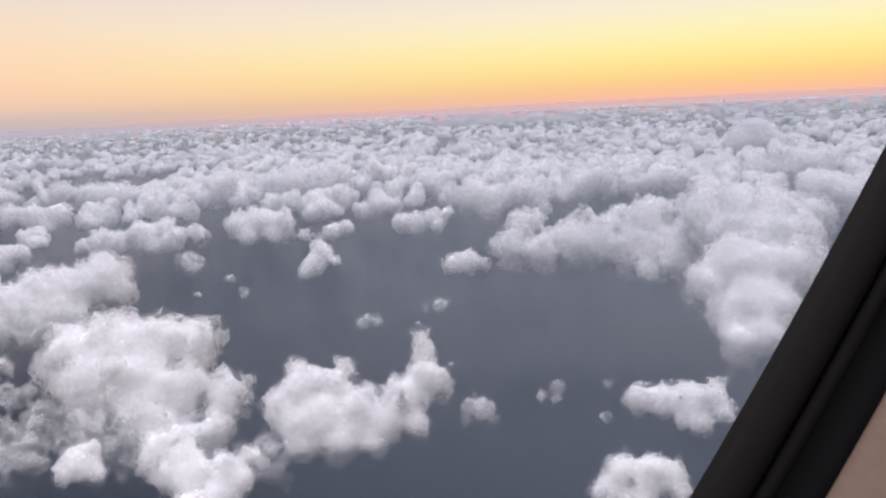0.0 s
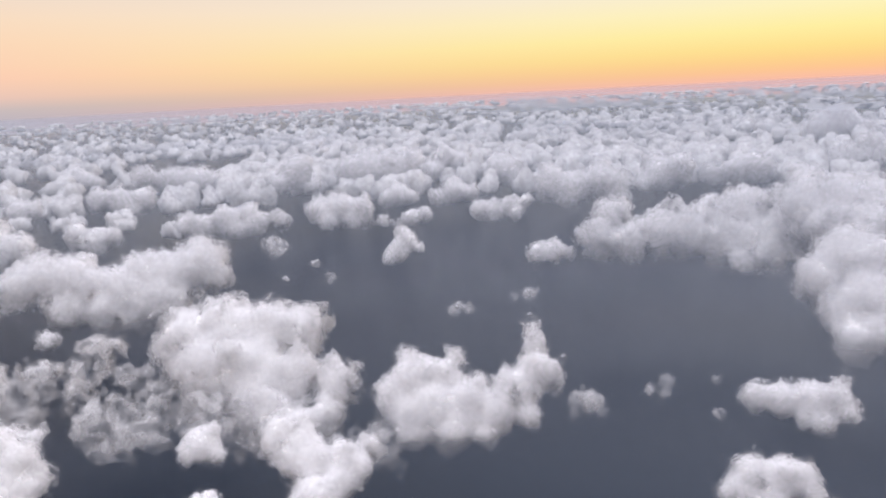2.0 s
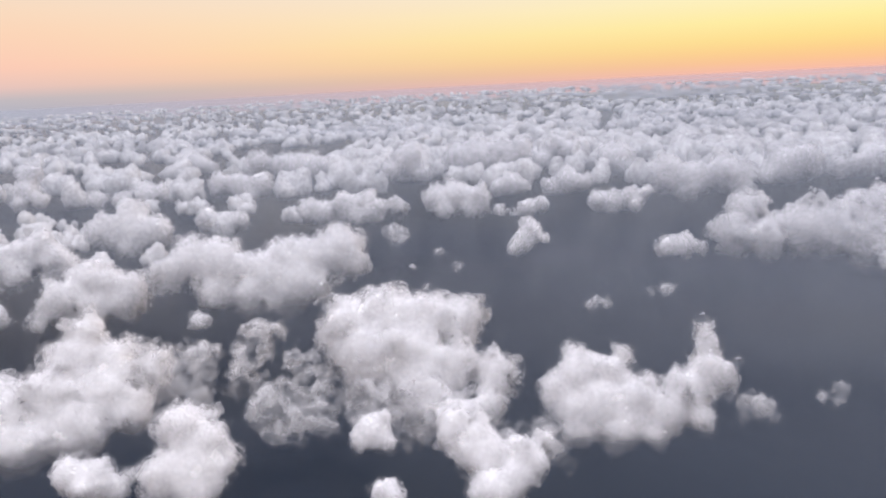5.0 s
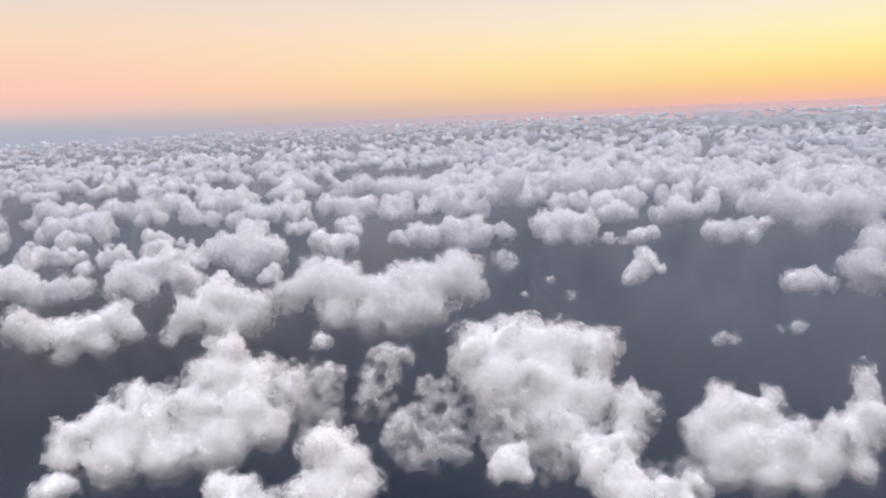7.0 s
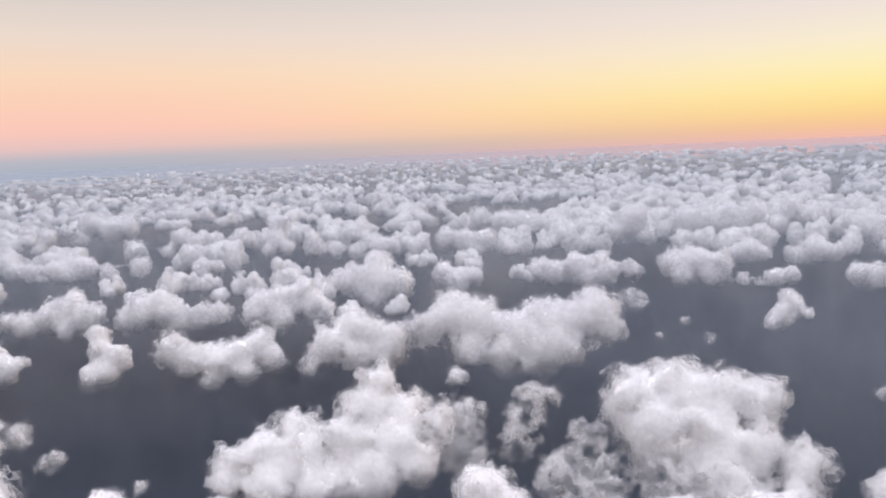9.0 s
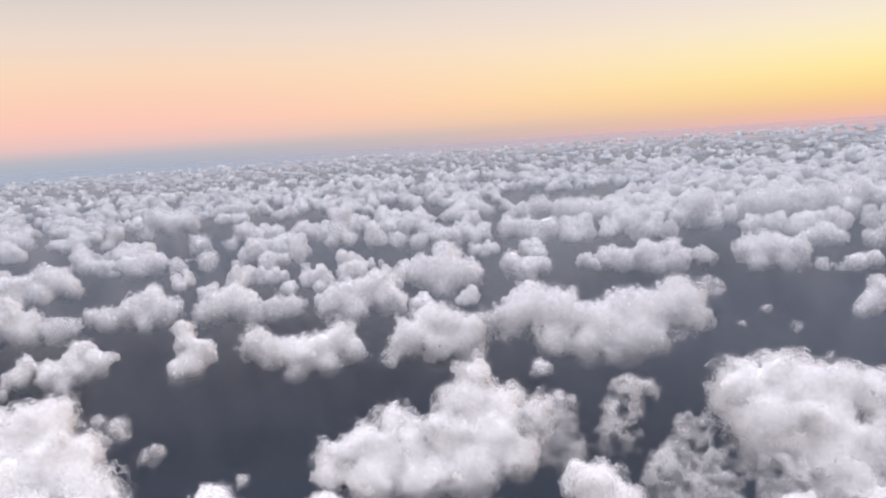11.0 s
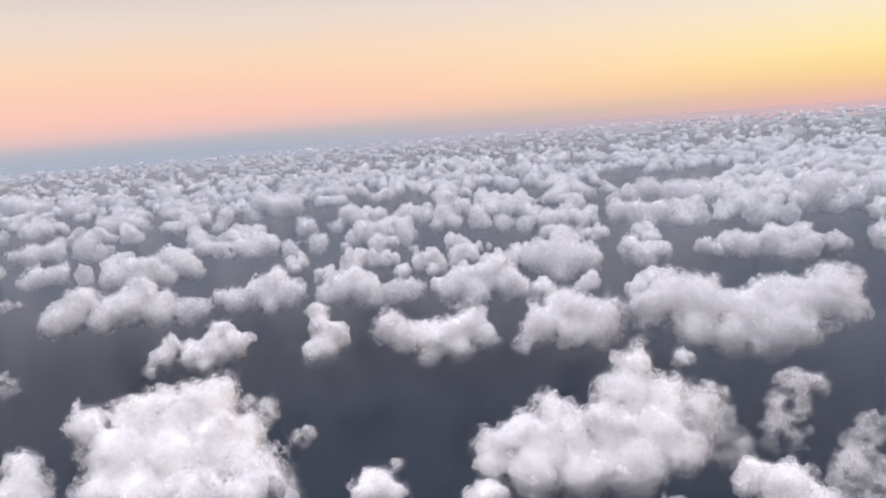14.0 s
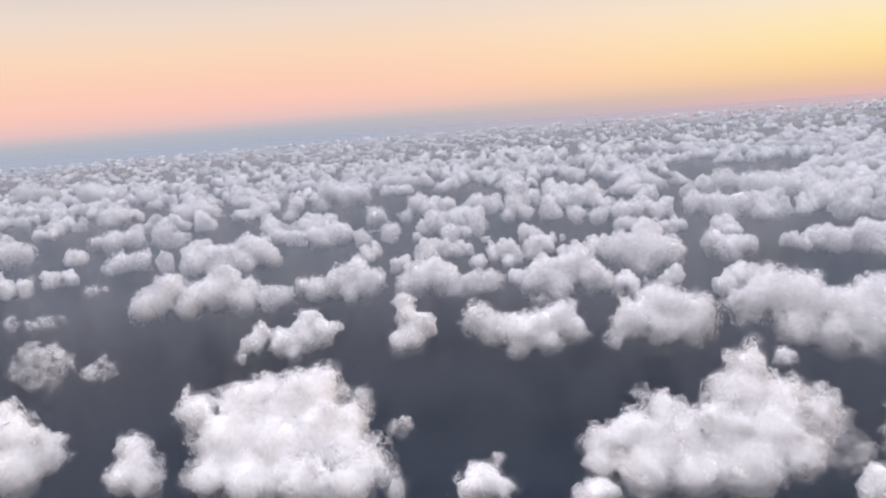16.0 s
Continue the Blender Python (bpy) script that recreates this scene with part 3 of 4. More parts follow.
cumulus("white heaped cumulus over the dark sea", [(-494.3, 186.5, 44.8, 6.8), (-492.1, 200.1, 52.9, 6.8), (-493.3, 193.2, 48.0, 7.7), (-482.6, 202.9, 41.8, 6.7), (-475.9, 225.6, 51.7, 8.4), (-477.6, 218.4, 46.6, 8.9), (-465.9, 228.0, 40.5, 8.3), (-455.7, 239.8, 40.2, 6.7), (-450.1, 245.6, 40.9, 4.6), (-481.5, 210.1, 46.6, 6.8), (-465.5, 232.7, 47.6, 5.2)], 54)
cumulus("white heaped cumulus over the dark sea", [(-581.6, 289.4, 46.3, 9.9), (-573.5, 300.9, 48.7, 7.1), (-568.6, 313.2, 55.0, 6.3), (-562.2, 317.4, 48.2, 8.7), (-554.7, 321.0, 43.7, 7.1), (-574.0, 290.0, 38.4, 7.8), (-566.5, 304.6, 42.1, 7.8), (-584.3, 279.1, 44.1, 6.3), (-561.2, 305.0, 38.2, 5.1)], 55)
cumulus("white heaped cumulus over the dark sea", [(-424.6, 278.0, 50.6, 6.7), (-429.9, 268.9, 45.5, 7.6), (-417.6, 279.0, 42.5, 7.6), (-436.8, 257.3, 42.6, 6.1), (-412.4, 283.4, 45.2, 3.9), (-421.7, 268.7, 37.9, 5.1), (-442.4, 252.2, 46.6, 3.6)], 56)
cumulus("white heaped cumulus over the dark sea", [(-370.2, 193.9, 49.6, 4.6), (-364.8, 195.0, 43.4, 5.3), (-369.5, 188.9, 41.9, 6.0), (-375.0, 180.5, 41.1, 5.2), (-381.7, 175.8, 46.7, 3.6), (-382.5, 171.2, 42.8, 4.0), (-369.4, 181.4, 36.4, 3.6), (-382.7, 164.6, 38.3, 2.4), (-359.9, 199.3, 45.4, 1.9)], 57, ragged=1.3)
cumulus("narrow upright white cumulus", [(-333.9, 216.8, 55.2, 3.5), (-331.8, 215.5, 49.3, 4.6), (-326.3, 218.2, 45.4, 5.1), (-328.0, 213.7, 40.0, 5.8), (-330.7, 209.0, 38.5, 4.4), (-322.4, 219.1, 44.3, 3.0), (-327.7, 206.9, 34.4, 1.8)], 58, ragged=1.1)
cumulus("soft grey-white cumulus in the far deck", [(-776.1, 319.9, 45.4, 8.8), (-767.5, 337.1, 45.3, 9.9), (-755.3, 358.3, 44.7, 10.4), (-743.8, 367.7, 38.1, 8.8), (-781.5, 307.1, 47.4, 5.2)], 59)
cumulus("white heaped cumulus over the dark sea", [(-662.4, 264.6, 42.4, 7.8), (-655.7, 277.0, 42.5, 7.8), (-663.0, 255.5, 39.9, 4.3)], 60)
cumulus("soft grey-white cumulus in the far deck", [(-595.4, 378.2, 47.0, 5.7), (-583.8, 392.2, 45.0, 8.3), (-572.0, 406.6, 45.3, 9.7), (-556.0, 416.1, 39.5, 7.4), (-539.9, 433.6, 41.8, 7.4), (-574.7, 395.5, 40.0, 5.7)], 61)
cumulus("white heaped cumulus over the dark sea", [(-481.3, 438.6, 42.9, 7.0), (-470.3, 446.5, 44.2, 5.0), (-476.6, 435.5, 36.9, 4.1)], 62)
cumulus("small white puff drifting over open sea", [(-458.8, 456.2, 36.1, 3.7)], 63)
cumulus("small white puff drifting over open sea", [(-519.2, 443.6, 38.4, 4.8)], 64)
cumulus("soft grey-white cumulus in the far deck", [(-835.4, 256.2, 44.1, 10.8), (-828.2, 264.6, 40.3, 8.6), (-835.3, 248.4, 40.5, 9.7)], 65)
cumulus("soft grey-white cumulus in the far deck", [(-480.3, 534.0, 67.0, 7.0), (-473.2, 536.9, 69.1, 4.6), (-477.4, 528.1, 54.4, 7.8), (-466.5, 528.2, 45.6, 6.9), (-478.1, 519.0, 44.3, 5.9)], 66)
cumulus("soft grey-white cumulus in the far deck", [(-422.3, 537.7, 44.9, 7.2), (-405.3, 544.8, 41.7, 7.6), (-389.8, 555.4, 45.2, 8.5), (-379.1, 559.5, 47.1, 5.4)], 67)
cumulus("soft grey-white cumulus in the far deck", [(-335.7, 576.3, 49.8, 7.6), (-319.5, 581.6, 47.0, 9.8), (-303.5, 587.0, 48.6, 8.5), (-309.4, 577.7, 38.6, 6.7)], 68)
cumulus("soft grey-white cumulus in the far deck", [(-880.6, 457.9, 49.0, 10.1), (-871.1, 473.8, 50.0, 10.1), (-860.4, 484.6, 45.3, 10.1)], 69)
cumulus("soft grey-white cumulus in the far deck", [(-734.3, 503.4, 56.7, 7.4), (-732.9, 492.5, 43.3, 7.3)], 70)
cumulus("soft grey-white cumulus in the far deck", [(-769.9, 582.1, 59.0, 10.6), (-754.0, 592.9, 51.0, 11.8), (-739.9, 606.9, 52.5, 9.9), (-766.6, 567.6, 41.1, 8.0)], 71)
cumulus("soft grey-white cumulus in the far deck", [(-635.9, 518.7, 41.2, 8.9)], 72)
cumulus("soft grey-white cumulus in the far deck", [(-603.8, 547.6, 51.7, 8.9), (-592.4, 550.3, 42.9, 8.9), (-607.6, 533.1, 39.6, 6.8)], 73)
cumulus("soft grey-white cumulus in the far deck", [(-535.0, 553.1, 51.5, 8.0), (-543.3, 541.0, 45.0, 6.4), (-527.0, 555.3, 48.6, 6.0)], 74)
cumulus("soft grey-white cumulus in the far deck", [(-1130.9, 390.9, 43.8, 9.9), (-1097.1, 416.8, 36.9, 9.7), (-1140.1, 367.5, 43.7, 9.9)], 75)
cumulus("soft grey-white cumulus in the far deck", [(-982.8, 431.6, 44.3, 10.9), (-973.9, 444.9, 45.9, 6.8)], 76)
cumulus("soft grey-white cumulus in the far deck", [(-1312.3, 574.0, 56.3, 17.7), (-1292.3, 600.0, 48.4, 15.7)], 77)
cumulus("soft grey-white cumulus in the far deck", [(-1184.3, 595.9, 49.2, 12.9)], 78)
cumulus("soft grey-white cumulus in the far deck", [(-1544.5, 577.6, 55.6, 18.3), (-1525.7, 608.4, 51.7, 14.0)], 79)
cumulus("soft grey-white cumulus in the far deck", [(-932.8, 582.7, 44.3, 9.2), (-914.1, 604.4, 41.5, 9.2)], 80)
cumulus("soft grey-white cumulus in the far deck", [(-474.4, 795.3, 44.8, 10.6), (-458.8, 797.9, 41.1, 8.1)], 81)
cumulus("soft grey-white cumulus in the far deck", [(19.9, 556.4, 49.9, 10.5), (36.3, 554.0, 47.3, 10.5), (53.2, 555.4, 52.6, 9.7), (65.1, 551.5, 48.3, 9.7), (31.4, 547.1, 38.1, 7.7), (67.9, 543.1, 38.9, 5.8)], 82)
cumulus("soft grey-white cumulus in the far deck", [(105.4, 591.4, 50.2, 12.6), (118.2, 589.4, 54.2, 9.2), (91.2, 586.4, 42.6, 7.9)], 83)
cumulus("soft grey-white cumulus in the far deck", [(182.0, 627.4, 47.1, 11.8), (168.4, 628.9, 45.3, 10.0), (192.0, 621.9, 47.2, 7.7), (154.5, 630.0, 43.5, 7.7)], 84)
cumulus("soft grey-white cumulus in the far deck", [(-153.0, 680.4, 53.4, 12.1), (-133.6, 686.2, 54.4, 14.1), (-113.4, 687.9, 53.2, 12.1), (-98.0, 691.9, 59.7, 8.3)], 85)
cumulus("soft grey-white cumulus in the far deck", [(-195.8, 653.1, 56.1, 11.9), (-191.3, 656.8, 62.8, 9.0), (-207.9, 641.9, 48.3, 8.0), (-180.7, 646.8, 43.8, 7.0)], 86)
cumulus("soft grey-white cumulus in the far deck", [(-71.9, 745.3, 59.0, 9.4), (-55.5, 743.0, 52.8, 9.3), (-83.0, 735.0, 43.9, 9.3)], 87)
cumulus("soft grey-white cumulus in the far deck", [(-15.7, 682.6, 51.4, 10.5), (-5.9, 675.6, 41.5, 8.5)], 88)
cumulus("soft grey-white cumulus in the far deck", [(-308.0, 694.9, 49.1, 13.2), (-325.2, 687.2, 50.9, 11.6), (-293.8, 698.2, 48.0, 10.0), (-346.0, 678.4, 55.6, 9.0)], 89)
cumulus("white heaped cumulus over the dark sea", [(196.1, 452.8, 45.4, 12.5), (180.5, 456.3, 42.2, 11.0), (211.9, 442.9, 42.7, 11.0)], 90)
cumulus("soft grey-white cumulus in the far deck", [(251.6, 511.5, 47.8, 12.7), (265.3, 500.9, 44.5, 10.7), (277.3, 495.7, 46.5, 10.7)], 91)
cumulus("soft grey-white cumulus in the far deck", [(294.3, 649.1, 49.0, 14.9), (268.4, 656.2, 44.8, 12.8), (313.6, 639.3, 48.9, 13.9)], 92)
cumulus("soft grey-white cumulus in the far deck", [(384.4, 943.1, 60.7, 18.4), (363.9, 943.3, 51.4, 15.5), (404.6, 924.9, 50.3, 14.0)], 93)
cumulus("thin ragged shred of dissolving cloud", [(-118.4, 189.1, 49.3, 2.9), (-113.3, 190.7, 48.7, 2.3), (-117.8, 185.4, 40.8, 4.1), (-110.7, 188.1, 39.7, 4.1), (-104.9, 190.4, 40.5, 3.2)], 94, ragged=1.9)
cumulus("ragged thin white cloud", [(-176.0, 201.9, 43.8, 5.2), (-169.9, 203.7, 41.3, 3.8), (-172.7, 199.6, 37.4, 4.3)], 95, ragged=1.7)
cumulus("white heaped cumulus over the dark sea", [(-82.0, 144.8, 36.7, 2.8), (-78.9, 144.6, 35.6, 1.9)], 96, ragged=1.3)
cumulus("white heaped cumulus over the dark sea", [(-148.3, 138.0, 38.9, 5.0), (-142.9, 139.7, 37.1, 3.2), (-151.9, 136.2, 41.9, 3.7)], 97, ragged=1.2)
cumulus("thin ragged shred of dissolving cloud", [(-302.2, 153.0, 37.7, 3.7), (-305.7, 150.3, 41.5, 2.2), (-298.7, 153.3, 35.2, 1.8)], 98, ragged=1.8)
cumulus("thin ragged shred of dissolving cloud", [(-169.3, 227.6, 36.3, 3.2), (-172.8, 226.8, 38.0, 2.2)], 99, ragged=1.8)
cumulus("thin ragged shred of dissolving cloud", [(-222.7, 211.9, 34.6, 2.0)], 100, ragged=1.8)
cumulus("thin ragged shred of dissolving cloud", [(-237.9, 145.1, 33.5, 1.4)], 101, ragged=1.8)
cumulus("thin ragged shred of dissolving cloud", [(-243.4, 331.4, 36.6, 4.0), (-248.2, 328.4, 35.5, 3.2)], 102, ragged=1.8)
cumulus("thin ragged shred of dissolving cloud", [(-147.5, 426.2, 36.1, 4.4), (-151.5, 426.5, 38.9, 3.2)], 103, ragged=1.7)
cumulus("thin ragged shred of dissolving cloud", [(-537.0, 398.7, 35.2, 4.2), (-529.2, 403.0, 33.7, 3.4)], 104, ragged=1.7)
cumulus("thin ragged shred of dissolving cloud", [(-88.2, 178.1, 40.5, 4.9), (-93.8, 177.4, 43.9, 4.1), (-82.3, 177.4, 36.2, 4.3), (-95.4, 174.2, 39.8, 3.2)], 105, ragged=1.9)
cumulus("thin ragged shred of dissolving cloud", [(-114.1, 173.9, 37.2, 3.9), (-120.9, 173.1, 42.2, 3.6), (-108.2, 176.9, 37.5, 3.9), (-116.9, 171.2, 36.1, 2.8)], 106, ragged=1.9)

cumulus("heaped white cumulus that joins a long bank to a tower", [(122.5, 351.5, 61.6, 10.5), (133.3, 346.1, 63.5, 9.8), (142.5, 334.7, 61.4, 11.0), (148.7, 323.6, 55.5, 11.1), (135.1, 319.7, 53.2, 10.1), (141.0, 301.3, 47.1, 9.1), (125.4, 337.9, 54.1, 8.6)], 107)
# thin veils that hang low between the large clouds
for seed, lobes in enumerate((
        [(-156.0, 196.0, 36.0, 5.5), (-150.0, 187.0, 35.0, 4.5), (-163.0, 204.0, 36.0, 4.5)],
        [(-52.0, 176.0, 35.5, 4.5), (-57.0, 171.0, 35.0, 4.0), (-46.0, 173.0, 34.5, 3.5)]), 120):
    cumulus("thin grey veil of dissolving cloud", lobes, seed, ragged=2.4)


# ---- the deck of small far clouds out to the horizon ----
def far_deck():
    """Small clouds in nine shapes; the nearer ones stand by themselves, the rest run together towards the horizon."""
    rng = np.random.RandomState(21)
    kinds, models = [], []
    for s in range(9):
        lobes = [(rng.uniform(-10, 10), rng.uniform(-9, 9), rng.uniform(2, 5), rng.uniform(3.2, 6)) for _ in range(rng.randint(3, 7))]
        lobes += [(x + rng.uniform(-2, 2), y + rng.uniform(-2, 2), rng.uniform(6.0, 10.5), rng.uniform(2.4, 4.2)) for x, y, _, _ in lobes[:3]]
        levels = []
        for step in (1.5, 3.0, 5.4):
            F, F0, W, foot, low, size = cloud_field(lobes, 100 + s, step, 0.0, 4, 0.9, 1.0)
            smooth = 0.4 if step < 2 else 0.0
            v, f = main_pieces(*skin(smooth * F0 + (1 - smooth) * F + 0.1 * size, low, step))
            mist = skin(F - (0.04 + 1.2 * W) * size, low, step)
            levels.append((v, f, soft_normals(F0, F, v, low, step), *mist, soft_normals(F0, F, mist[0], low, step)))
        kinds.append(levels)
        first = levels[0]
        models.append((mesh_from("cumulus_cloud", *first[:2], CLOUD, first[2]), mesh_from("fringe", *first[3:5], MID_MISTS[1], first[5])))
    body, mist = ([], [], []), ([], [], [])
    taken = np.array(PLACED)
    totals = [0, 0]
    d, single = FAR, 0
    while d < 4800:
        gap = 0.026 * d + 19
        sparse = 0.45 - 0.19 * min(1, (d - 640) / 1500)
        for a in np.arange(-radians(45), radians(80), gap / d):
            x, y = -50 + d * math.sin(-a), d * math.cos(a)
            x += rng.uniform(-.6, .6) * gap
            y += rng.uniform(-.6, .6) * gap
            cover = value_noise(np.array([[x / 230 + 5, y / 230 + 3, 0.5]]))[0] * 0.45 + value_noise(np.array([[x / 60 + 9, y / 60, 3.5]]))[0] * 0.55
            if x < -560 and d < 1050:
                cover -= 0.12
            if d < 640 and (x > -190 or a > 0.85):
                continue
            if d < 640:
                cover -= 0.09
            elif x > -330:
                cover += 0.1
            if cover < sparse or np.hypot(taken[:, 0] - x, taken[:, 1] - y).min() < (25 if d > 640 else 21):
                continue
            n = rng.randint(9)
            t = rng.uniform(0, 6.28)
            s = rng.uniform(0.75, 1.5) * (0.65 + cover) * (1 + d / 5500) * (1 if d > 640 else 0.55)
            place = Vector((x, y, BASE + rng.uniform(-1, 1)))
            if d < 1150 and single < 200:
                single += 1
                ob = new("cumulus_cloud", models[n][0])
                ob.matrix_basis = Matrix.LocRotScale(place, Euler((0, 0, t)), (s, s, min(1.1 * s, 1.7)))
                tagged(ob, "soft grey-white cumulus in the far deck", "cloud", "cumulus clouds in the broken deck")
                edge = new("fringe", models[n][1])
                edge.parent = ob
                tagged(edge, "thin ragged mist at the cloud's edge", kind="stuff")
                continue
            kind = kinds[n][1 if d < 1900 else 2]
            tall = 1.6 + 0.12 * max(0, d - 2400) / 1200 * (1 + 1.2 * max(0, math.sin(-a - 0.1)))
            R = np.array(((math.cos(t), -math.sin(t), 0), (math.sin(t), math.cos(t), 0), (0, 0, min(1.1, tall * rng.uniform(0.7, 1.05) / s))))
            for k, bag in enumerate((body, mist)):
                if k and d > 1600:
                    continue
                v, f, nrm = kind[3 * k:3 * k + 3]
                bag[0].append(s * (v @ R.T) + np.array(place))
                bag[1].append(f + totals[k])
                bag[2].append(nrm @ R.T)
                totals[k] += len(v)
        d += gap * 0.9
    ob = new("cloud_deck", mesh_from("cloud_deck", np.concatenate(body[0]), np.concatenate(body[1]), CLOUD, np.concatenate(body[2])))
    tagged(ob, "endless deck of small white cumulus to the horizon", "clouds", kind="stuff")
    edge = new("fringe", mesh_from("fringe", np.concatenate(mist[0]), np.concatenate(mist[1]), FAR_MISTS[1], np.concatenate(mist[2])))
    edge.parent = ob
    tagged(edge, "thin ragged mist at the clouds' edges", kind="stuff")


far_deck()


# ---- flat sheet whose opacity paints distance haze over the far deck ----
def haze():
    m, nodes, links, out = material("painted_haze")
    geo = nodes.new("ShaderNodeNewGeometry")
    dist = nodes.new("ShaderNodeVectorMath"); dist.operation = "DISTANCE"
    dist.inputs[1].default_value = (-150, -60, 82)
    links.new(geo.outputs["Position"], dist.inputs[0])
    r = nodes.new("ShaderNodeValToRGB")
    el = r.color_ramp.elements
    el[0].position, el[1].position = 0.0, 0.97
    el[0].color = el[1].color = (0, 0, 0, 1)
    # opacity by distance, painted to pale the far clouds and sea
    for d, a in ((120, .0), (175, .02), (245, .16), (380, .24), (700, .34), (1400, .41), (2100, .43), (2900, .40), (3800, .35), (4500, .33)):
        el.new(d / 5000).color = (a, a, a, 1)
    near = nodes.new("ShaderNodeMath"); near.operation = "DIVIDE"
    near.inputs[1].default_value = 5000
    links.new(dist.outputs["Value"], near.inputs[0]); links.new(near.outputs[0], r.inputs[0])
    patch = noise_node(nodes, links, geo.outputs["Position"], 0.004, 3)
    vary = nodes.new("ShaderNodeMapRange")
    vary.inputs["To Min"].default_value, vary.inputs["To Max"].default_value = 0.7, 1.3
    links.new(patch.outputs["Fac"], vary.inputs["Value"])
    thick = nodes.new("ShaderNodeMath"); thick.operation = "MULTIPLY"
    links.new(r.outputs["Color"], thick.inputs[0]); links.new(vary.outputs[0], thick.inputs[1])
    # extra opacity towards the afterglow paints brighter air over the sea
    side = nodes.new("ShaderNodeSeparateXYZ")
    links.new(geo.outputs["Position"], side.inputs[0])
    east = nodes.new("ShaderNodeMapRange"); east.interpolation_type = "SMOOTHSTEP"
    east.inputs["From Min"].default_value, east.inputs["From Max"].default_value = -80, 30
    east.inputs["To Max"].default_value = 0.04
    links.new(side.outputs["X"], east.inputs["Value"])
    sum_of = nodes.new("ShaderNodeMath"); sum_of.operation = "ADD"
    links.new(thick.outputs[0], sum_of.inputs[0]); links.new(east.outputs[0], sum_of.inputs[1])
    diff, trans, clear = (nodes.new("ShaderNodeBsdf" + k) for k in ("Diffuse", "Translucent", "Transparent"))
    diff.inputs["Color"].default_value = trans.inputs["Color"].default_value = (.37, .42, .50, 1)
    half, mix = nodes.new("ShaderNodeMixShader"), nodes.new("ShaderNodeMixShader")
    links.new(diff.outputs[0], half.inputs[1]); links.new(trans.outputs[0], half.inputs[2])
    half.inputs[0].default_value = 0.3
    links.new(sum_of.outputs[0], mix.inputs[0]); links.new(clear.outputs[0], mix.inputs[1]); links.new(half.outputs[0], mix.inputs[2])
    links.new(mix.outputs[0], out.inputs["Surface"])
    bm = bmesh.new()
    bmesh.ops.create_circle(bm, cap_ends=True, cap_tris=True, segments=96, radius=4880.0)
    me = bpy.data.meshes.new("haze_sheet")
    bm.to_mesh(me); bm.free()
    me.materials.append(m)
    ob = new("haze_sheet", me)
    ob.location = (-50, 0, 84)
    tagged(ob, "blue-grey sheet that paints distance haze over the far clouds", "haze", kind="stuff")


haze()


# ---- the aircraft's cabin window, beside the camera where the flight begins ----
def swept(profile, length, bow, steps=24):
    """A closed profile (across, towards the eye), drawn along the window's edge, which bows a little."""
    bm = bmesh.new()
    rings = []
    for k in range(steps + 1):
        s = (k / steps - 0.5) * length
        rings.append([bm.verts.new((u + bow * s * s, s, w)) for u, w in profile])
    for a, b in zip(rings, rings[1:]):
        for i in range(len(profile)):
            j = (i + 1) % len(profile)
            bm.faces.new((a[i], a[j], b[j], b[i]))
    bm.faces.new(rings[0][::-1])
    bm.faces.new(rings[-1])
    bmesh.ops.recalc_face_normals(bm, faces=bm.faces)
    for f in bm.faces:
        f.smooth = len(f.verts) == 4
    return bm


def part(name, bm, mat, parent, label=""):
    me = bpy.data.meshes.new(name)
    bm.to_mesh(me)
    bm.free()
    me.materials.append(mat)
    ob = new(name, me)
    ob.parent = parent
    return tagged(ob, label)


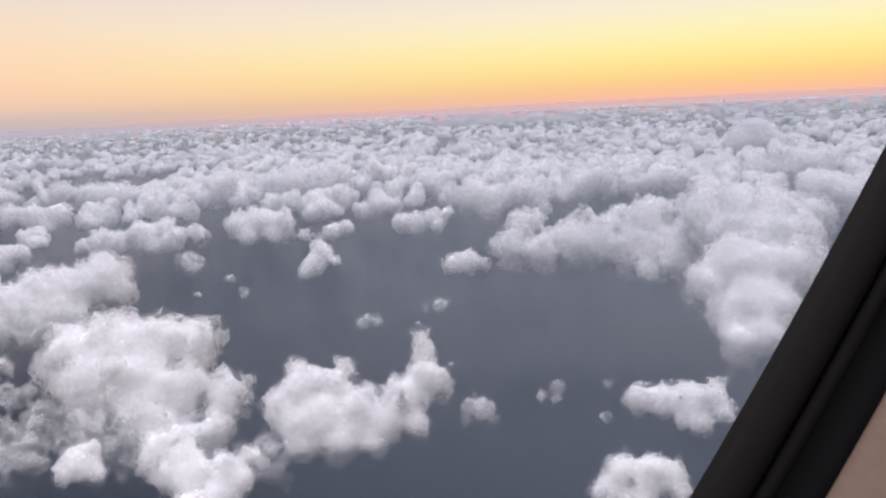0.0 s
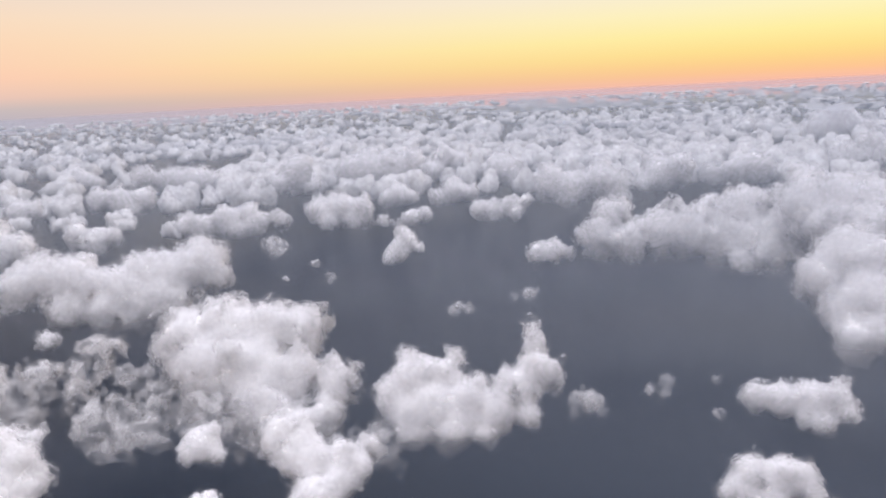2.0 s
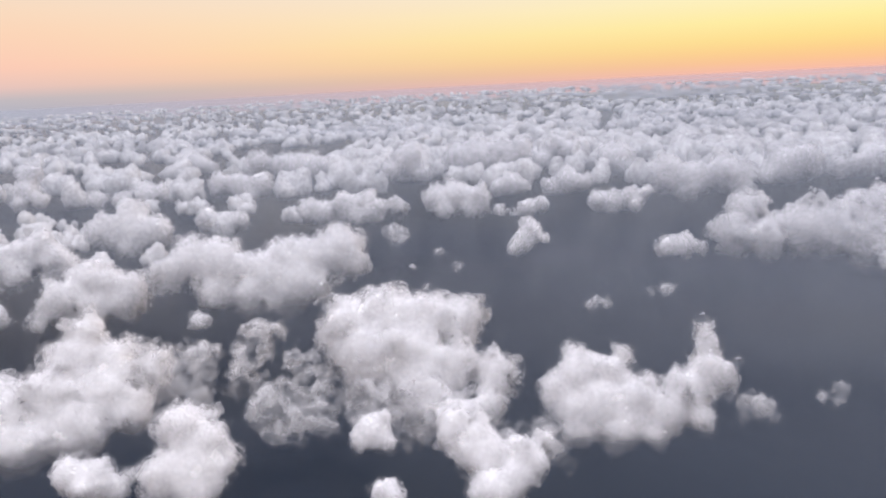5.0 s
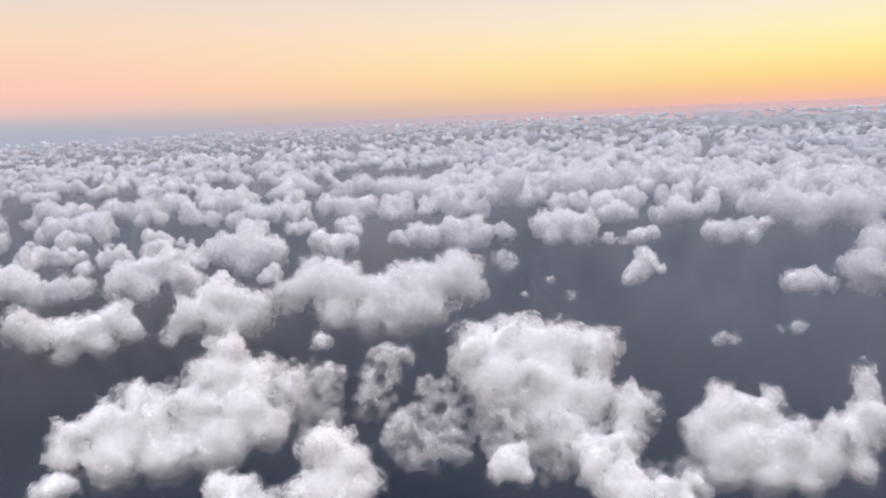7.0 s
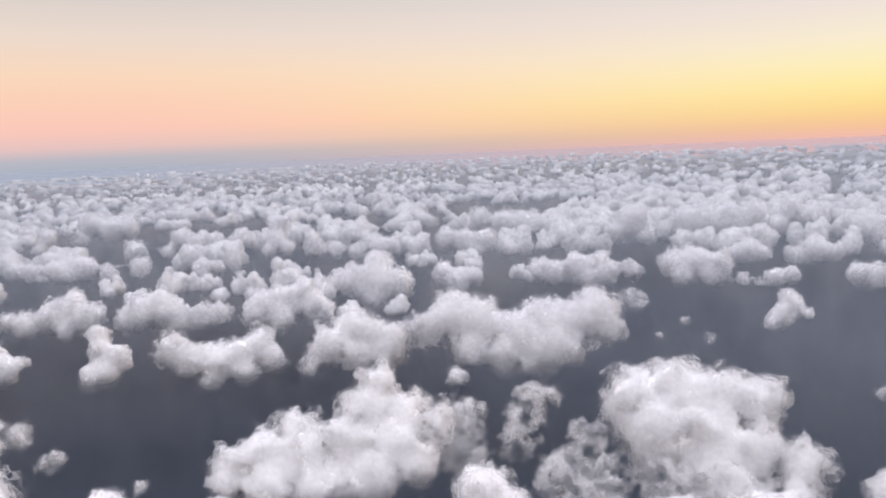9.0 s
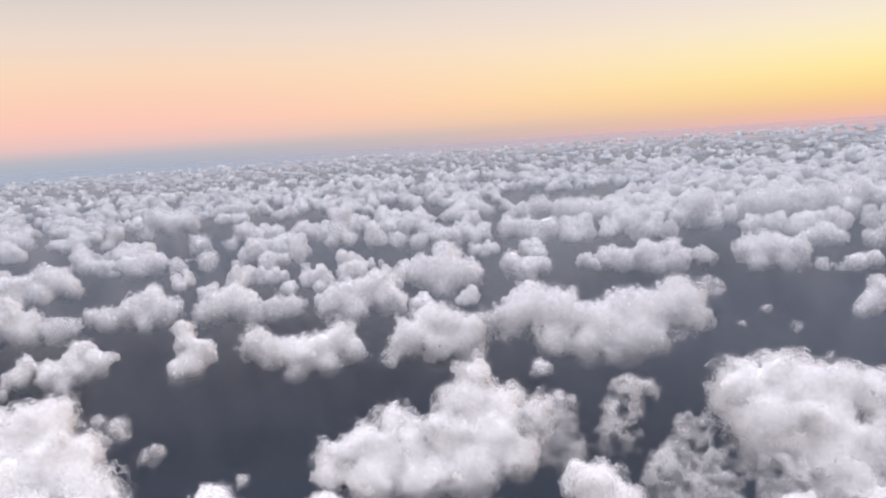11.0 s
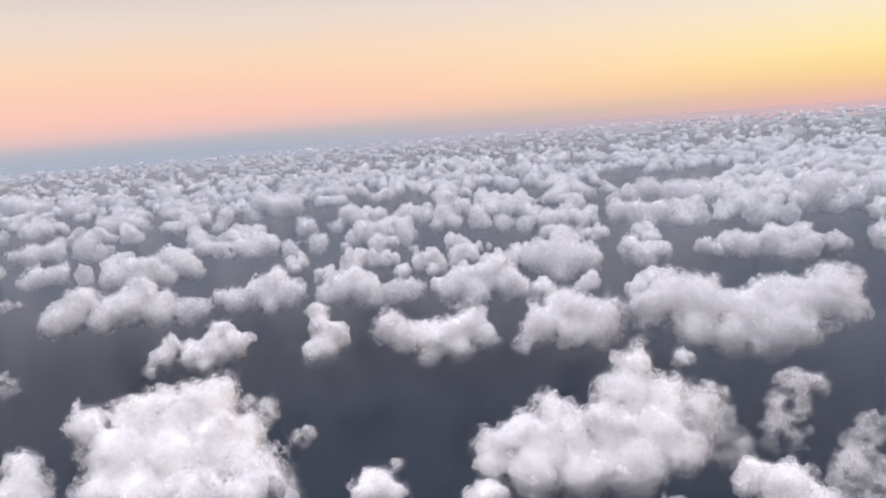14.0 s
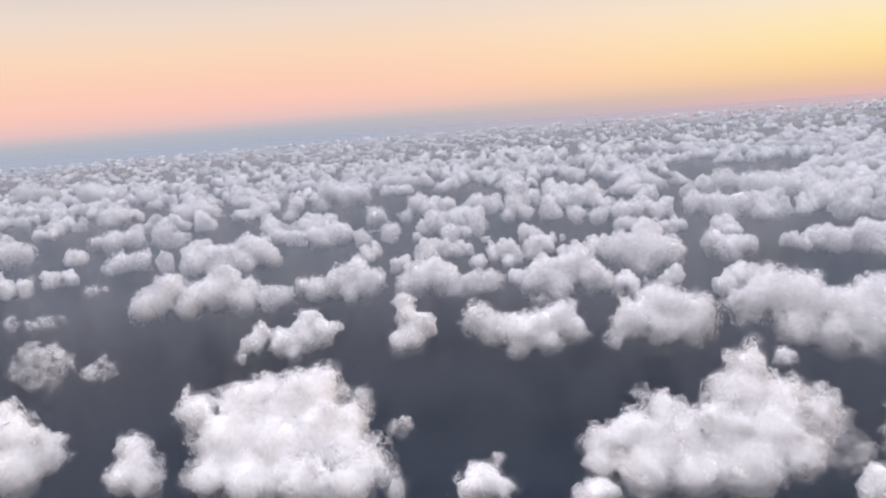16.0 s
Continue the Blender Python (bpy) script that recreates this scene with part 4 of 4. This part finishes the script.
def plain_material(name, dark, light, rough, grain):
    m, nodes, links, out = material(name)
    geo = nodes.new("ShaderNodeTexCoord")
    p = nodes.new("ShaderNodeBsdfPrincipled")
    n = noise_node(nodes, links, geo.outputs["Object"], grain, 5)
    tone = nodes.new("ShaderNodeMix")
    tone.data_type = "RGBA"
    tone.inputs["A"].default_value, tone.inputs["B"].default_value = (*dark, 1), (*light, 1)
    links.new(n.outputs["Fac"], tone.inputs["Factor"])
    links.new(tone.outputs["Result"], p.inputs["Base Color"])
    p.inputs["Roughness"].default_value = rough
    p.inputs["Specular IOR Level"].default_value = 0.12
    bump = nodes.new("ShaderNodeBump")
    bump.inputs["Strength"].default_value, bump.inputs["Distance"].default_value = 0.15, 0.0005
    links.new(n.outputs["Fac"], bump.inputs["Height"])
    links.new(bump.outputs[0], p.inputs["Normal"])
    links.new(p.outputs[0], out.inputs["Surface"])
    return m


def round_bead(u, w, r, n=14):
    return [(u + r * math.cos(2 * math.pi * k / n), w + r * math.sin(2 * math.pi * k / n)) for k in range(n)]


def cabin_window():
    rubber = plain_material("window_rubber", (.0035, .003, .003), (.007, .006, .006), 0.7, 60)
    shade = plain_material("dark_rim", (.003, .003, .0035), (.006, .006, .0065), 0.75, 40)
    liner = plain_material("beige_liner", (.20, .14, .11), (.26, .19, .15), 0.6, 90)
    empty = new("window_surround")
    tagged(empty, "dark rubber edge and beige liner of an aircraft window", "window frame")
    # the edge stands half a metre off, leaning over to the right of the first view
    eye = pose(0, 0, EYE, TILT, LEAN, TURN) @ pose(0, 0, 0, 90, 0, 0)
    empty.matrix_world = eye @ pose(0.218, -0.045, -0.45, 0, 0, -29.0)
    part("gasket", swept([(-.002, -.02), (.003, .003), (.010, .008), (.017, .005), (.020, -.004), (.020, -.02)], 0.62, -0.12), rubber, empty, "matt dark rubber gasket")
    part("bead", swept(round_bead(.024, .004, .0045), 0.62, -0.12), rubber, empty)
    part("rim", swept([(.020, -.03), (.029, -.006), (.050, -.002), (.056, .004), (.058, -.03)], 0.62, -0.12), shade, empty, "black recessed inner rim")
    part("liner", swept([(.057, -.02), (.057, .006), (.062, .010), (.10, .02), (.22, .05), (.22, .03)], 0.62, -0.12), liner, empty, "beige moulded plastic liner")


cabin_window()
